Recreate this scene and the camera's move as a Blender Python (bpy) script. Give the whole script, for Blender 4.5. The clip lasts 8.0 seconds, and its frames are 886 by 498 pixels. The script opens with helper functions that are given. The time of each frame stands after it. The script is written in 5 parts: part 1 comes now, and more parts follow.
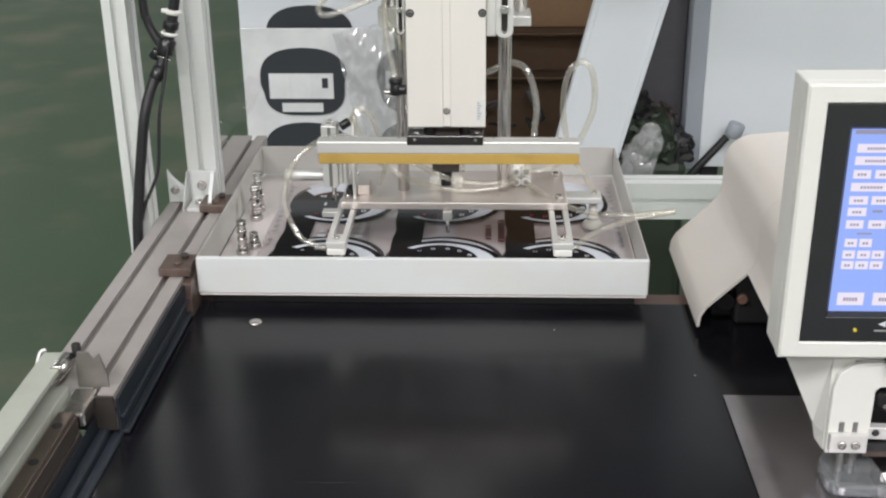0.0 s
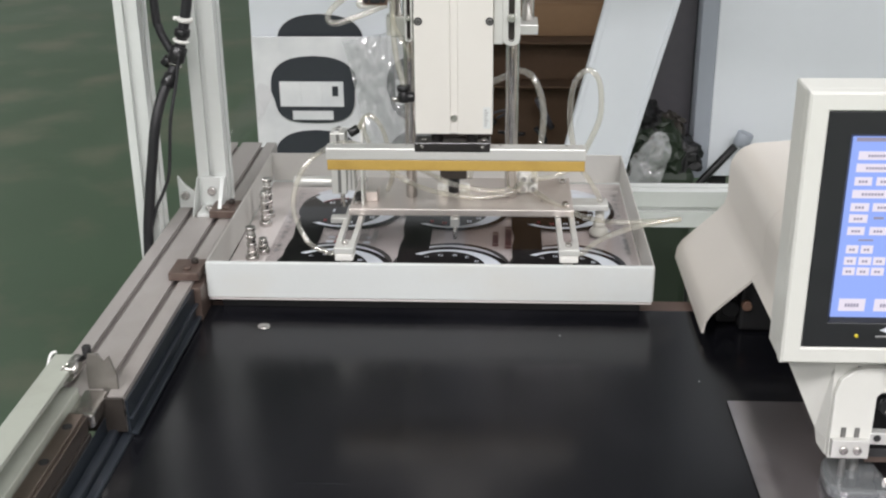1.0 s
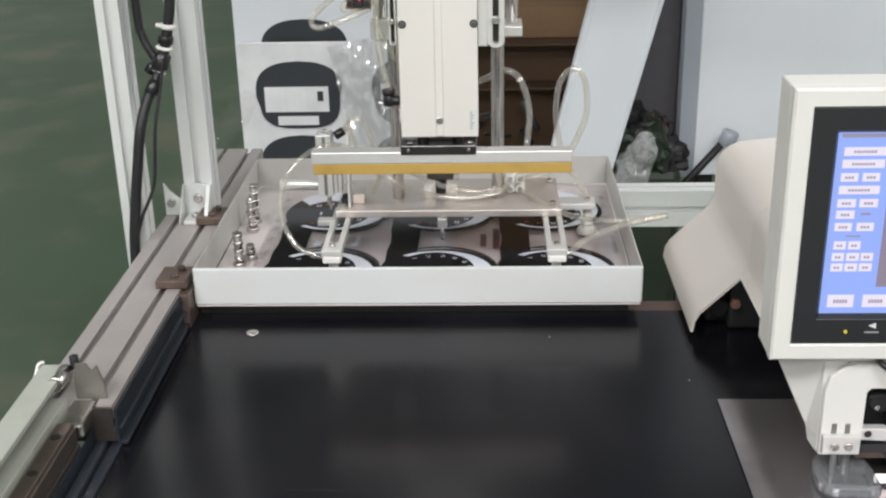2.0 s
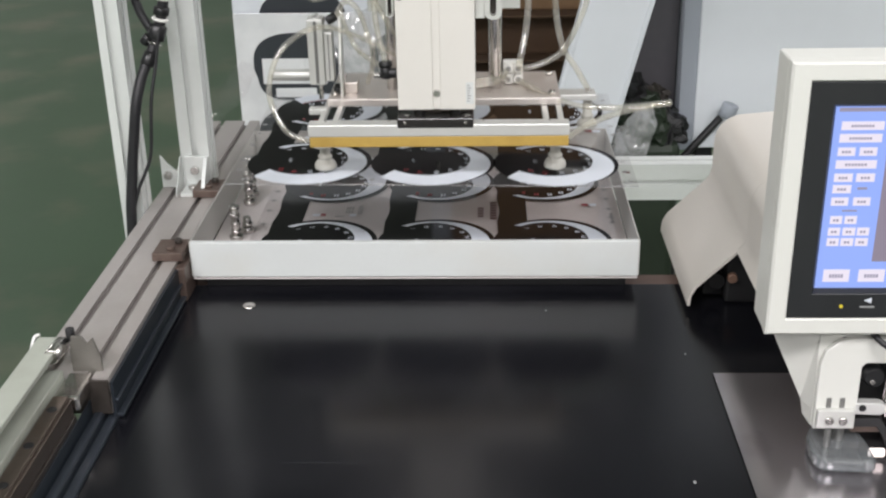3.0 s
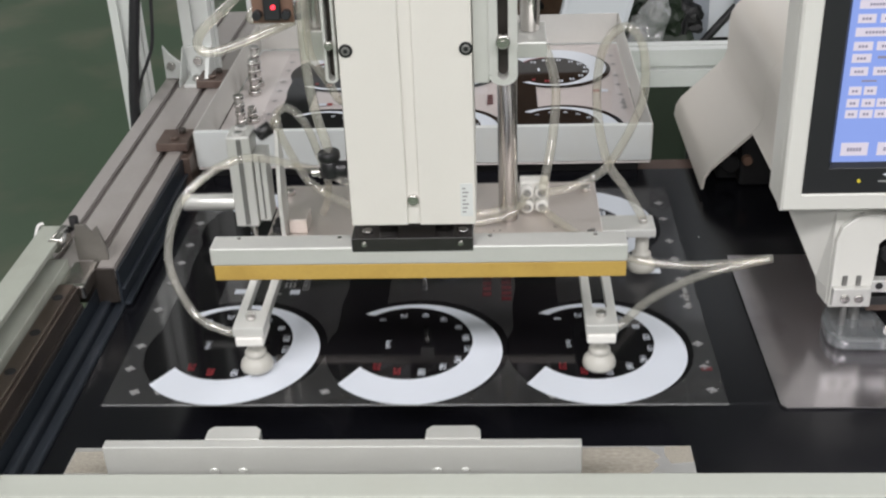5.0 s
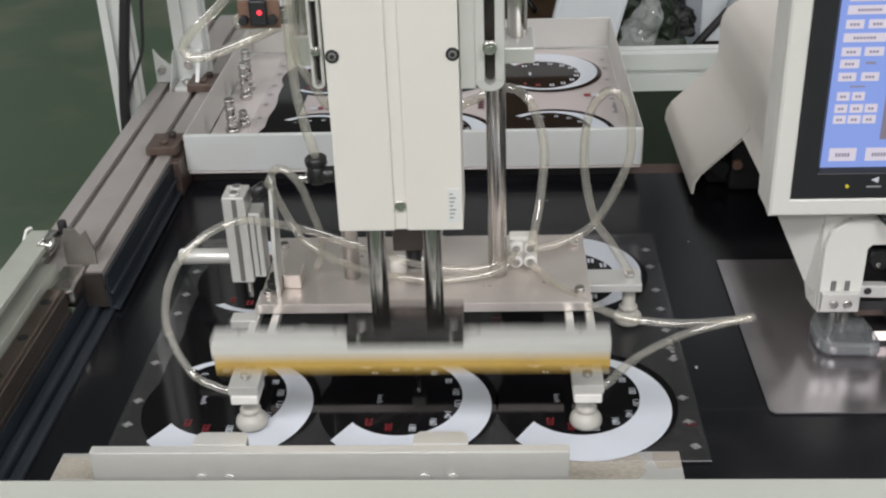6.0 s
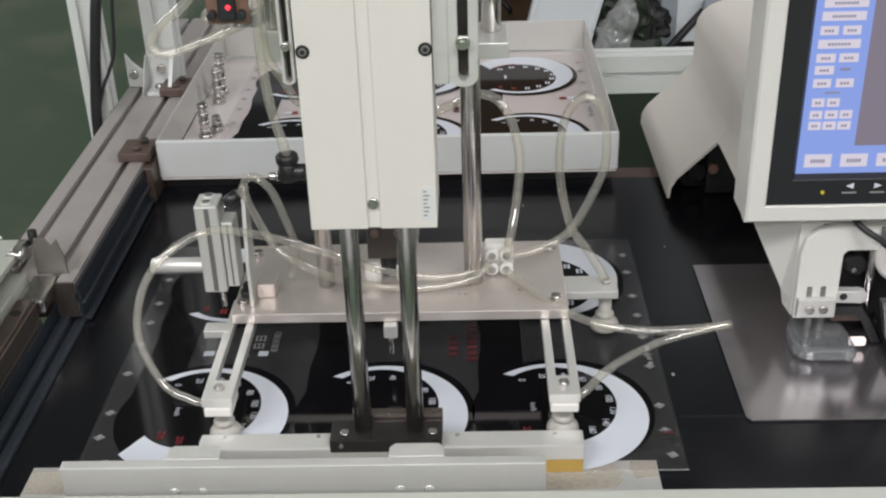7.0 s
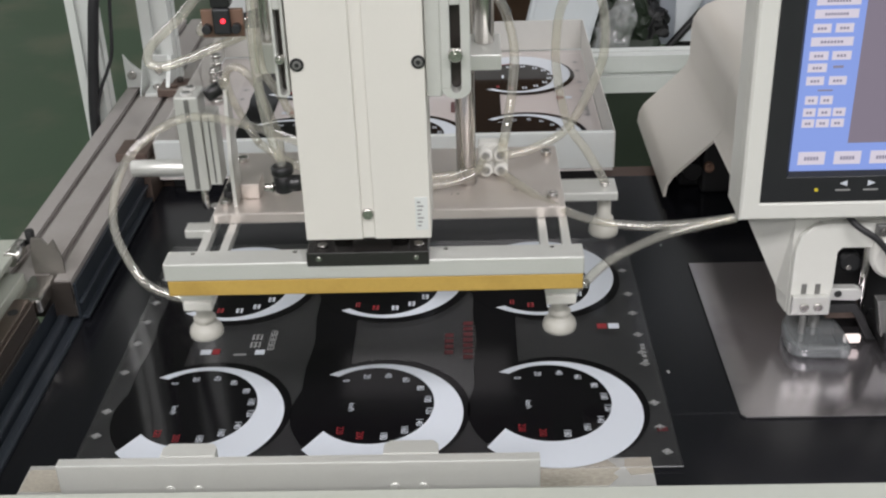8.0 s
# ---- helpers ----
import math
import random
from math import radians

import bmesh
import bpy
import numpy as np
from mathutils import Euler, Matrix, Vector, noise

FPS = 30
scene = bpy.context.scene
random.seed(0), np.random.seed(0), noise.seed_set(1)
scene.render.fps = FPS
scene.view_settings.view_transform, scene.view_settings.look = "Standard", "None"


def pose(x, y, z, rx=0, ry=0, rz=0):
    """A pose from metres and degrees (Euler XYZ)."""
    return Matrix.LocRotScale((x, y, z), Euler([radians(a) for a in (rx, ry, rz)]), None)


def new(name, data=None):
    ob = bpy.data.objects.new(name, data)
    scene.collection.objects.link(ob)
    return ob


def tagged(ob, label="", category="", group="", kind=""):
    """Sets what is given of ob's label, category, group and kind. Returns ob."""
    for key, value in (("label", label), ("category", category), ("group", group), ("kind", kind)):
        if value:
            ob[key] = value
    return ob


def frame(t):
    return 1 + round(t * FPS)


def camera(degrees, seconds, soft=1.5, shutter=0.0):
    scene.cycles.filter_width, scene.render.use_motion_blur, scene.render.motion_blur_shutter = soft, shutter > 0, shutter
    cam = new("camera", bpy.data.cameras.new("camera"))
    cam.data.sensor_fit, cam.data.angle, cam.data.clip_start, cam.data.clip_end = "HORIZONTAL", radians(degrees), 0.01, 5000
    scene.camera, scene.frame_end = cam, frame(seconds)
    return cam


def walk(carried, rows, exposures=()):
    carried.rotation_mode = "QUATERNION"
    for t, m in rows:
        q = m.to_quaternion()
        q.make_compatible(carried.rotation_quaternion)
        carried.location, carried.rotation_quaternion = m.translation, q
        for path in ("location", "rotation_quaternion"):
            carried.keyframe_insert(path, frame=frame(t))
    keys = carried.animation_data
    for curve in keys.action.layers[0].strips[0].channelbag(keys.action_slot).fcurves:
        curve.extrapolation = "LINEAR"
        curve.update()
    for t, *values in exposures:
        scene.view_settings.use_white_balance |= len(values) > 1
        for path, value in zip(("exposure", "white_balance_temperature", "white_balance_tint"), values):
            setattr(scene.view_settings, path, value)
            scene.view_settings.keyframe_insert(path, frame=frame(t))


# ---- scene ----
cam = camera(41.72, 8.0, soft=2.2, shutter=0.5)
PATH = [
    (0, pose(-0.001, 0.191, 1.468, 66.94, 0.57, 2.24)),
    (0.5, pose(0.003, 0.183, 1.470, 67.24, 0.49, 2.48)),
    (1, pose(0.004, 0.178, 1.469, 67.41, 0.52, 2.83)),
    (1.2, pose(0.003, 0.180, 1.470, 67.23, 0.61, 2.74)),
    (2.3, pose(0.006, 0.181, 1.467, 67.64, 1.32, 1.82)),
    (2.5, pose(0.010, 0.184, 1.467, 66.74, 1.49, 2.13)),
    (2.7, pose(0.010, 0.187, 1.468, 66.27, 1.39, 2.07)),
    (3, pose(0.008, 0.183, 1.468, 66.19, 1.08, 1.97)),
    (3.3, pose(0.016, 0.217, 1.454, 65.89, 1.39, 1.55)),
    (3.5, pose(0.015, 0.214, 1.452, 65.88, 1.31, 1.39)),
    (3.6, pose(0.014, 0.215, 1.453, 65.49, 1.42, 1.55)),
    (3.7, pose(0.015, 0.209, 1.454, 64.52, 1.79, 1.89)),
    (3.8, pose(0.016, 0.214, 1.445, 63.57, 1.73, 2.78)),
    (4, pose(0.017, 0.206, 1.438, 62.64, 2.57, 3.28)),
    (4.5, pose(0.013, 0.192, 1.430, 61.93, 2.86, 2.40)),
    (4.7, pose(0.012, 0.192, 1.435, 61.57, 2.27, 2.36)),
    (5.8, pose(0.017, 0.195, 1.441, 61.59, 1.86, 2.20)),
    (6, pose(0.018, 0.195, 1.440, 61.67, 1.88, 2.07)),
    (6.5, pose(0.015, 0.202, 1.443, 61.37, 1.73, 1.62)),
    (7, pose(0.020, 0.206, 1.444, 61.54, 1.66, 0.94)),
    (7.5, pose(0.023, 0.203, 1.446, 61.38, 1.65, 1.11)),
    (8, pose(0.026, 0.202, 1.443, 61.61, 1.84, 0.96)),
]
walk(cam, PATH, exposures=[(0, 0.0), (3.3, 0.03), (3.6, 0.14), (3.9, 0.31), (4.2, 0.24), (4.5, 0.03), (5.8, -0.39), (6.6, -0.38), (8.0, -0.38)])

# ---- light: a factory hall under rows of ceiling lights ----
world = bpy.data.worlds.new("hall_air")
world.use_nodes = True
world.node_tree.nodes["Background"].inputs[0].default_value = (0.75, 0.85, 1.0, 1)
world.node_tree.nodes["Background"].inputs[1].default_value = 0.3
scene.world = world

LAMPS = [(-2.2, -1.8), (1.6, -1.8), (-0.3, -4.2), (-6.3, 3.6), (4.4, 3.6), (-6.8, 8.2), (5.2, 8.2)]
LAMP_Z = 4.3
for lx, ly in LAMPS:
    ld = bpy.data.lights.new("ceiling_lamp", "AREA")
    ld.shape, ld.size, ld.size_y, ld.energy = "RECTANGLE", 2.4, 1.0, 175
    ld.color = (1.0, 0.965, 0.985)
    new("ceiling_lamp", ld).matrix_world = pose(lx, ly, LAMP_Z - 0.02)


# ---- materials ----
def material(name, colour, rough=0.5, metal=0.0, var=0.12, scale=30.0, bump=0.0, spec=0.5, fine=None, dirt_or_reflection=None, blotch_scale=4.0, blotch_amount=0.35):
    m = bpy.data.materials.new(name)
    m.use_nodes = True
    nt = m.node_tree
    b = nt.nodes["Principled BSDF"]
    b.inputs["Metallic"].default_value = metal
    b.inputs["Specular IOR Level"].default_value = spec
    tc = nt.nodes.new("ShaderNodeTexCoord")
    n1 = nt.nodes.new("ShaderNodeTexNoise")
    n1.inputs["Scale"].default_value, n1.inputs["Detail"].default_value = scale, 4
    n2 = nt.nodes.new("ShaderNodeTexNoise")
    n2.inputs["Scale"].default_value, n2.inputs["Detail"].default_value = fine or scale * 9, 3
    for n in (n1, n2):
        nt.links.new(tc.outputs["Object"], n.inputs["Vector"])
    mix = nt.nodes.new("ShaderNodeMix")
    mix.data_type = "RGBA"
    c = Vector(colour)
    mix.inputs[6].default_value = (*(c * (1 - var)), 1)
    mix.inputs[7].default_value = (*[min(1, v * (1 + var)) for v in c], 1)
    add = nt.nodes.new("ShaderNodeMath")
    add.operation = "MULTIPLY_ADD"
    add.inputs[1].default_value, add.inputs[2].default_value = 0.5, 0.0
    nt.links.new(n2.outputs["Fac"], add.inputs[0])
    add2 = nt.nodes.new("ShaderNodeMath")
    add2.operation = "MULTIPLY_ADD"
    add2.inputs[1].default_value = 0.5
    nt.links.new(n1.outputs["Fac"], add2.inputs[0])
    nt.links.new(add.outputs[0], add2.inputs[2])
    nt.links.new(add2.outputs[0], mix.inputs[0])
    out = mix.outputs[2]
    if dirt_or_reflection:
        n3 = nt.nodes.new("ShaderNodeTexNoise")
        n3.inputs["Scale"].default_value, n3.inputs["Detail"].default_value = blotch_scale, 6
        nt.links.new(tc.outputs["Object"], n3.inputs["Vector"])
        ramp = nt.nodes.new("ShaderNodeValToRGB")
        ramp.color_ramp.elements[0].position, ramp.color_ramp.elements[1].position = 0.5, 0.75
        ramp.color_ramp.elements[1].color = (blotch_amount,) * 3 + (1,)
        nt.links.new(n3.outputs["Fac"], ramp.inputs[0])
        m2 = nt.nodes.new("ShaderNodeMix")
        m2.data_type = "RGBA"
        m2.inputs[7].default_value = (*dirt_or_reflection, 1)
        nt.links.new(ramp.outputs[0], m2.inputs[0])
        nt.links.new(out, m2.inputs[6])
        out = m2.outputs[2]
    nt.links.new(out, b.inputs["Base Color"])
    rr = nt.nodes.new("ShaderNodeMapRange")
    rr.inputs[3].default_value, rr.inputs[4].default_value = rough * 0.8, min(1, rough * 1.25)
    nt.links.new(n1.outputs["Fac"], rr.inputs[0])
    nt.links.new(rr.outputs[0], b.inputs["Roughness"])
    if bump:
        bp = nt.nodes.new("ShaderNodeBump")
        bp.inputs["Strength"].default_value, bp.inputs["Distance"].default_value = bump, 0.001
        nt.links.new(n2.outputs["Fac"], bp.inputs["Height"])
        nt.links.new(bp.outputs[0], b.inputs["Normal"])
    return m


def glow(name, colour, strength):
    m = bpy.data.materials.new(name)
    m.use_nodes = True
    b = m.node_tree.nodes["Principled BSDF"]
    b.inputs["Base Color"].default_value = (*[v * 0.1 for v in colour], 1)
    b.inputs["Roughness"].default_value = 0.35
    b.inputs["Emission Color"].default_value = (*colour, 1)
    b.inputs["Emission Strength"].default_value = strength
    return m


def clear(name, colour, haze, gloss_rough=0.1, gloss=0.12, shine=0.035):
    """Thin clear plastic: see-through, a little milky, with a soft gloss."""
    m = bpy.data.materials.new(name)
    m.use_nodes = True
    nt = m.node_tree
    nt.nodes.remove(nt.nodes["Principled BSDF"])
    tr = nt.nodes.new("ShaderNodeBsdfTransparent")
    tr.inputs[0].default_value = (*colour, 1)
    df = nt.nodes.new("ShaderNodeBsdfDiffuse")
    df.inputs[0].default_value = (*colour, 1)
    gl = nt.nodes.new("ShaderNodeBsdfGlossy")
    gl.inputs["Roughness"].default_value = gloss_rough
    noise_ = nt.nodes.new("ShaderNodeTexNoise")
    noise_.inputs["Scale"].default_value = 14
    mr = nt.nodes.new("ShaderNodeMapRange")
    mr.inputs[3].default_value, mr.inputs[4].default_value = haze * 0.6, haze * 1.4
    nt.links.new(noise_.outputs["Fac"], mr.inputs[0])
    a, b = nt.nodes.new("ShaderNodeMixShader"), nt.nodes.new("ShaderNodeMixShader")
    nt.links.new(mr.outputs[0], a.inputs[0])
    nt.links.new(tr.outputs[0], a.inputs[1])
    nt.links.new(df.outputs[0], a.inputs[2])
    lw = nt.nodes.new("ShaderNodeLayerWeight")
    lw.inputs[0].default_value = 0.5
    pw = nt.nodes.new("ShaderNodeMath")
    pw.operation = "POWER"
    pw.inputs[1].default_value = 3.0
    nt.links.new(lw.outputs["Facing"], pw.inputs[0])
    mg = nt.nodes.new("ShaderNodeMath")
    mg.operation = "MULTIPLY_ADD"
    mg.inputs[1].default_value, mg.inputs[2].default_value = gloss * 4, shine
    nt.links.new(pw.outputs[0], mg.inputs[0])
    nt.links.new(mg.outputs[0], b.inputs[0])
    nt.links.new(a.outputs[0], b.inputs[1])
    nt.links.new(gl.outputs[0], b.inputs[2])
    nt.links.new(b.outputs[0], nt.nodes["Material Output"].inputs[0])
    return m


ALU = material("brushed_aluminium", (0.70, 0.70, 0.67), 0.36, 0.5, 0.06, 60, 0.05)
ALU_DULL = material("anodised_aluminium", (0.68, 0.68, 0.66), 0.45, 0.55, 0.07, 25, 0.05, dirt_or_reflection=(0.30, 0.26, 0.21), blotch_scale=9)
MILLED = material("milled_aluminium_plate", (0.70, 0.645, 0.605), 0.30, 0.55, 0.05, 45, 0.05, dirt_or_reflection=(0.50, 0.43, 0.39), blotch_scale=16, blotch_amount=0.35)
RAILTOP = material("dusty_aluminium_rail", (0.40, 0.375, 0.36), 0.45, 0.3, 0.08, 25, 0.05, dirt_or_reflection=(0.24, 0.20, 0.17), blotch_scale=9)
COVER = material("pale_green_grey_cover", (0.37, 0.39, 0.34), 0.42, 0.05, 0.05, 20, 0.04, dirt_or_reflection=(0.22, 0.21, 0.17), blotch_scale=14)
BEAM = material("pale_green_white_paint", (0.47, 0.49, 0.44), 0.4, 0.0, 0.04, 20, 0.04, dirt_or_reflection=(0.42, 0.42, 0.36), blotch_scale=10)
BRKT = material("galvanised_steel", (0.20, 0.19, 0.17), 0.42, 0.5, 0.15, 30, 0.1)
FOOT = material("worn_grey_steel", (0.22, 0.22, 0.215), 0.3, 0.6, 0.2, 50, 0.1)
PANEL_K = material("dark_purple_grey", (0.085, 0.08, 0.09), 0.6, 0.0, 0.2, 5)
POST = material("silver_anodised_profile", (0.76, 0.78, 0.76), 0.42, 0.35, 0.05, 12, 0.04)
# thin slips of this mark slots and grooves, shade in the colour
SLOT = material("shadowed_slot_lining", (0.22, 0.22, 0.21), 0.5, 0.6, 0.1, 20)
BODY = material("cream_anodised_body", (0.70, 0.68, 0.63), 0.5, 0.15, 0.03, 90, 0.06)
STEEL = material("polished_steel", (0.60, 0.58, 0.56), 0.22, 1.0, 0.08, 40, 0.03)
DARKSTEEL = material("chromed_rod", (0.42, 0.41, 0.40), 0.18, 1.0, 0.08, 40)
RUST = material("oily_brown_steel", (0.135, 0.098, 0.082), 0.42, 0.4, 0.3, 40, 0.3, dirt_or_reflection=(0.06, 0.035, 0.03), blotch_scale=55, blotch_amount=0.8)
RUSTY = material("reddish_brown_primer", (0.13, 0.085, 0.07), 0.5, 0.1, 0.25, 30, 0.15, dirt_or_reflection=(0.22, 0.17, 0.15), blotch_scale=30)
GREENBOX = material("dark_olive_plastic", (0.022, 0.034, 0.02), 0.5, 0.0, 0.15, 8, 0.05)
BASEBAR = material("greasy_brown_base", (0.045, 0.038, 0.033), 0.42, 0.3, 0.3, 25, 0.1)
RAILSTEEL = material("oiled_guide_rail", (0.215, 0.175, 0.15), 0.3, 0.85, 0.2, 30, 0.1, dirt_or_reflection=(0.12, 0.08, 0.05), blotch_scale=22)
BRASS = material("amber_resin", (0.46, 0.305, 0.075), 0.4, 0.0, 0.16, 35, 0.1, dirt_or_reflection=(0.25, 0.14, 0.03), blotch_scale=28)
BLACK = material("black_anodised", (0.012, 0.012, 0.013), 0.30, 0.0, 0.3, 40, 0.05)
BLOCK = material("oiled_black_block", (0.016, 0.014, 0.014), 0.16, 0.0, 0.3, 40, 0.05, 0.8)
BLOCKTOP = material("browned_steel", (0.16, 0.135, 0.12), 0.25, 0.7, 0.2, 40, 0.1)
RUBBER = material("black_rubber", (0.014, 0.014, 0.016), 0.5, 0.0, 0.2, 40)
TABLE = material("black_table_laminate", (0.0062, 0.0064, 0.0085), 0.2, 0.0, 0.35, 6, 0.03, 0.27, 400, dirt_or_reflection=(0.05, 0.048, 0.055), blotch_scale=5, blotch_amount=0.14)
nt = TABLE.node_tree
bsdf = nt.nodes["Principled BSDF"]
base = bsdf.inputs["Base Color"].links[0].from_socket
coord = nt.nodes.new("ShaderNodeTexCoord")
for turn, reach, low in ((28, (1.6, 70, 1), 0.69), (-52, (2.2, 95, 1), 0.72)):
    mp = nt.nodes.new("ShaderNodeMapping")
    mp.inputs["Rotation"].default_value = (0, 0, radians(turn))
    mp.inputs["Scale"].default_value = reach
    nt.links.new(coord.outputs["Object"], mp.inputs["Vector"])
    scratch = nt.nodes.new("ShaderNodeTexNoise")
    scratch.inputs["Scale"].default_value, scratch.inputs["Detail"].default_value, scratch.inputs["Distortion"].default_value = 1.0, 3, 0.4
    nt.links.new(mp.outputs[0], scratch.inputs["Vector"])
    ramp = nt.nodes.new("ShaderNodeValToRGB")
    ramp.color_ramp.elements[0].position, ramp.color_ramp.elements[1].position = low, low + 0.04
    ramp.color_ramp.elements[1].color = (0.16, 0.16, 0.16, 1)
    nt.links.new(scratch.outputs["Fac"], ramp.inputs[0])
    blend = nt.nodes.new("ShaderNodeMix")
    blend.data_type = "RGBA"
    blend.inputs[7].default_value = (0.055, 0.055, 0.062, 1)
    nt.links.new(ramp.outputs[0], blend.inputs[0])
    nt.links.new(base, blend.inputs[6])
    base = blend.outputs[2]
nt.links.new(base, bsdf.inputs["Base Color"])
NAVY = material("dark_blue_edge_profile", (0.022, 0.028, 0.036), 0.3, 0.2, 0.3, 25)
NAVY_L = material("blue_grey_edge_profile", (0.034, 0.041, 0.052), 0.3, 0.3, 0.2, 25)
WHITE = material("white_powder_coat", (0.63, 0.655, 0.645), 0.45, 0.0, 0.03, 20, 0.08, dirt_or_reflection=(0.6, 0.58, 0.52), blotch_scale=12)
TRAYBED = material("pinkish_tray_liner", (0.62, 0.575, 0.56), 0.35, 0.0, 0.06, 18, 0.05)
TRAYIN = material("bare_white_sheet_metal", (0.57, 0.56, 0.53), 0.42, 0.15, 0.06, 18, 0.05)
ENAMEL = material("ivory_enamel", (0.69, 0.65, 0.60), 0.35, 0.0, 0.02, 15, 0.03)
ENAMEL_W = material("white_enamel", (0.65, 0.65, 0.61), 0.35, 0.0, 0.02, 15, 0.03)
BEZEL = material("black_bezel_plastic", (0.016, 0.017, 0.019), 0.4, 0.0, 0.15, 50, 0.1)
# dark purple blotches are painted in place of dark reflections on the steel
PLATE = material("throat_plate_steel", (0.47, 0.445, 0.465), 0.19, 0.92, 0.12, 7, 0.02, 0.5, 300, dirt_or_reflection=(0.15, 0.12, 0.165), blotch_scale=6, blotch_amount=0.8)
FLOOR = material("green_epoxy_floor", (0.050, 0.086, 0.049), 0.4, 0.0, 0.10, 1.2, 0.05, 0.5, 60, dirt_or_reflection=(0.19, 0.17, 0.125), blotch_scale=2.6, blotch_amount=0.5)
SILICONE = material("milky_silicone", (0.43, 0.42, 0.38), 0.4, 0.0, 0.05, 60)
NYLON = material("white_nylon", (0.75, 0.74, 0.70), 0.45, 0.0, 0.04, 60)
COPPER = material("brown_circuit_board", (0.17, 0.10, 0.07), 0.45, 0.0, 0.2, 60, 0.1)
INK = material("black_printed_ink", (0.005, 0.0046, 0.0056), 0.07, 0.0, 0.3, 10, 0.0, 0.17)
WHITEINK = material("white_printed_ink", (0.62, 0.655, 0.715), 0.35, 0.0, 0.02, 10)
REDFADE = material("faded_red_ink", (0.085, 0.014, 0.018), 0.35, 0.0, 0.25, 40)
REDINK = material("red_printed_ink", (0.25, 0.018, 0.025), 0.35, 0.0, 0.1, 20)
GREYINK = material("grey_printed_ink", (0.27, 0.27, 0.27), 0.35, 0.0, 0.1, 40)
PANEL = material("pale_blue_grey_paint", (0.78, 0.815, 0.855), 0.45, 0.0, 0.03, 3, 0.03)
# grey paint, also the shaded sides and bottom of the pale cabinet
PANEL_D = material("grey_paint_and_shade", (0.36, 0.39, 0.44), 0.5, 0.0, 0.05, 3)
# brown cardboard in shade: the darkness low in the rack is its colour
CARD_SHADE = material("shaded_cardboard", (0.105, 0.062, 0.036), 0.85, 0.0, 0.2, 12, 0.1)
CARD = material("brown_cardboard", (0.27, 0.165, 0.09), 0.8, 0.0, 0.15, 12, 0.1)
# oily metal, also the shade colour of the needle bay and rack back
DARK = material("dark_oily_metal_and_shade", (0.02, 0.02, 0.021), 0.45, 0.2, 0.4, 60, 0.3)
# light mottled colour carries the film's white highlight streaks
GLOSSY = material("pale_film_painted_gloss", (0.82, 0.845, 0.88), 0.13, 0.0, 0.30, 9, 0.4, 0.9, 22)
INKGREY = material("dark_blue_grey_ink", (0.035, 0.04, 0.048), 0.35, 0.0, 0.15, 10)
WALL = material("painted_hall_wall", (0.68, 0.68, 0.67), 0.8, 0.0, 0.06, 0.8, 0.05)
FILM = clear("clear_film", (0.96, 0.95, 0.955), 0.024, 0.05, 0.10, 0.026)
CRUMPLE = clear("crumpled_clear_film", (0.97, 0.97, 0.98), 0.26, 0.10, 0.22, 0.20)
TUBE = clear("clear_polyurethane_tube", (0.95, 0.935, 0.88), 0.12, 0.05, 0.22, 0.13)
ACRYLIC = clear("smoky_acrylic", (0.62, 0.65, 0.67), 0.2, 0.07, 0.3, 0.10)
TAPE = clear("yellowed_tape", (0.66, 0.62, 0.54), 0.55, 0.3, 0.05)
SCREEN = glow("lit_screen_blue", (0.30, 0.42, 0.93), 0.95)
SCREEN_G = glow("lit_screen_grey", (0.33, 0.28, 0.36), 0.75)
BUTTON = glow("lit_screen_button", (0.80, 0.74, 0.86), 0.95)
MARK = glow("lit_screen_mark", (0.36, 0.33, 0.45), 0.8)
LED_R = glow("red_led", (1.0, 0.03, 0.05), 4.0)
LED_Y = glow("amber_led", (0.8, 0.65, 0.05), 0.8)
SEWLIGHT = glow("needle_lamp", (1.0, 0.88, 0.84), 1.5)
LAMPGLOW = glow("lamp_diffuser", (0.96, 0.985, 1.0), 3.0)
LAMPDIM = glow("dim_lamp_diffuser", (1.0, 0.95, 0.98), 1.0)


# ---- mesh helpers ----
def box(bm, x0, x1, y0, y1, z0, z1, bevel=0.0008):
    vs = [bm.verts.new((x, y, z)) for x in (x0, x1) for y in (y0, y1) for z in (z0, z1)]
    fs = [bm.faces.new([vs[i] for i in q]) for q in ((0, 1, 3, 2), (4, 6, 7, 5), (0, 4, 5, 1), (2, 3, 7, 6), (0, 2, 6, 4), (1, 5, 7, 3))]
    if bevel:
        es = {e for f in fs for e in f.edges}
        bmesh.ops.bevel(bm, geom=list(es), offset=bevel, segments=2, affect="EDGES", profile=0.5)
    return bm


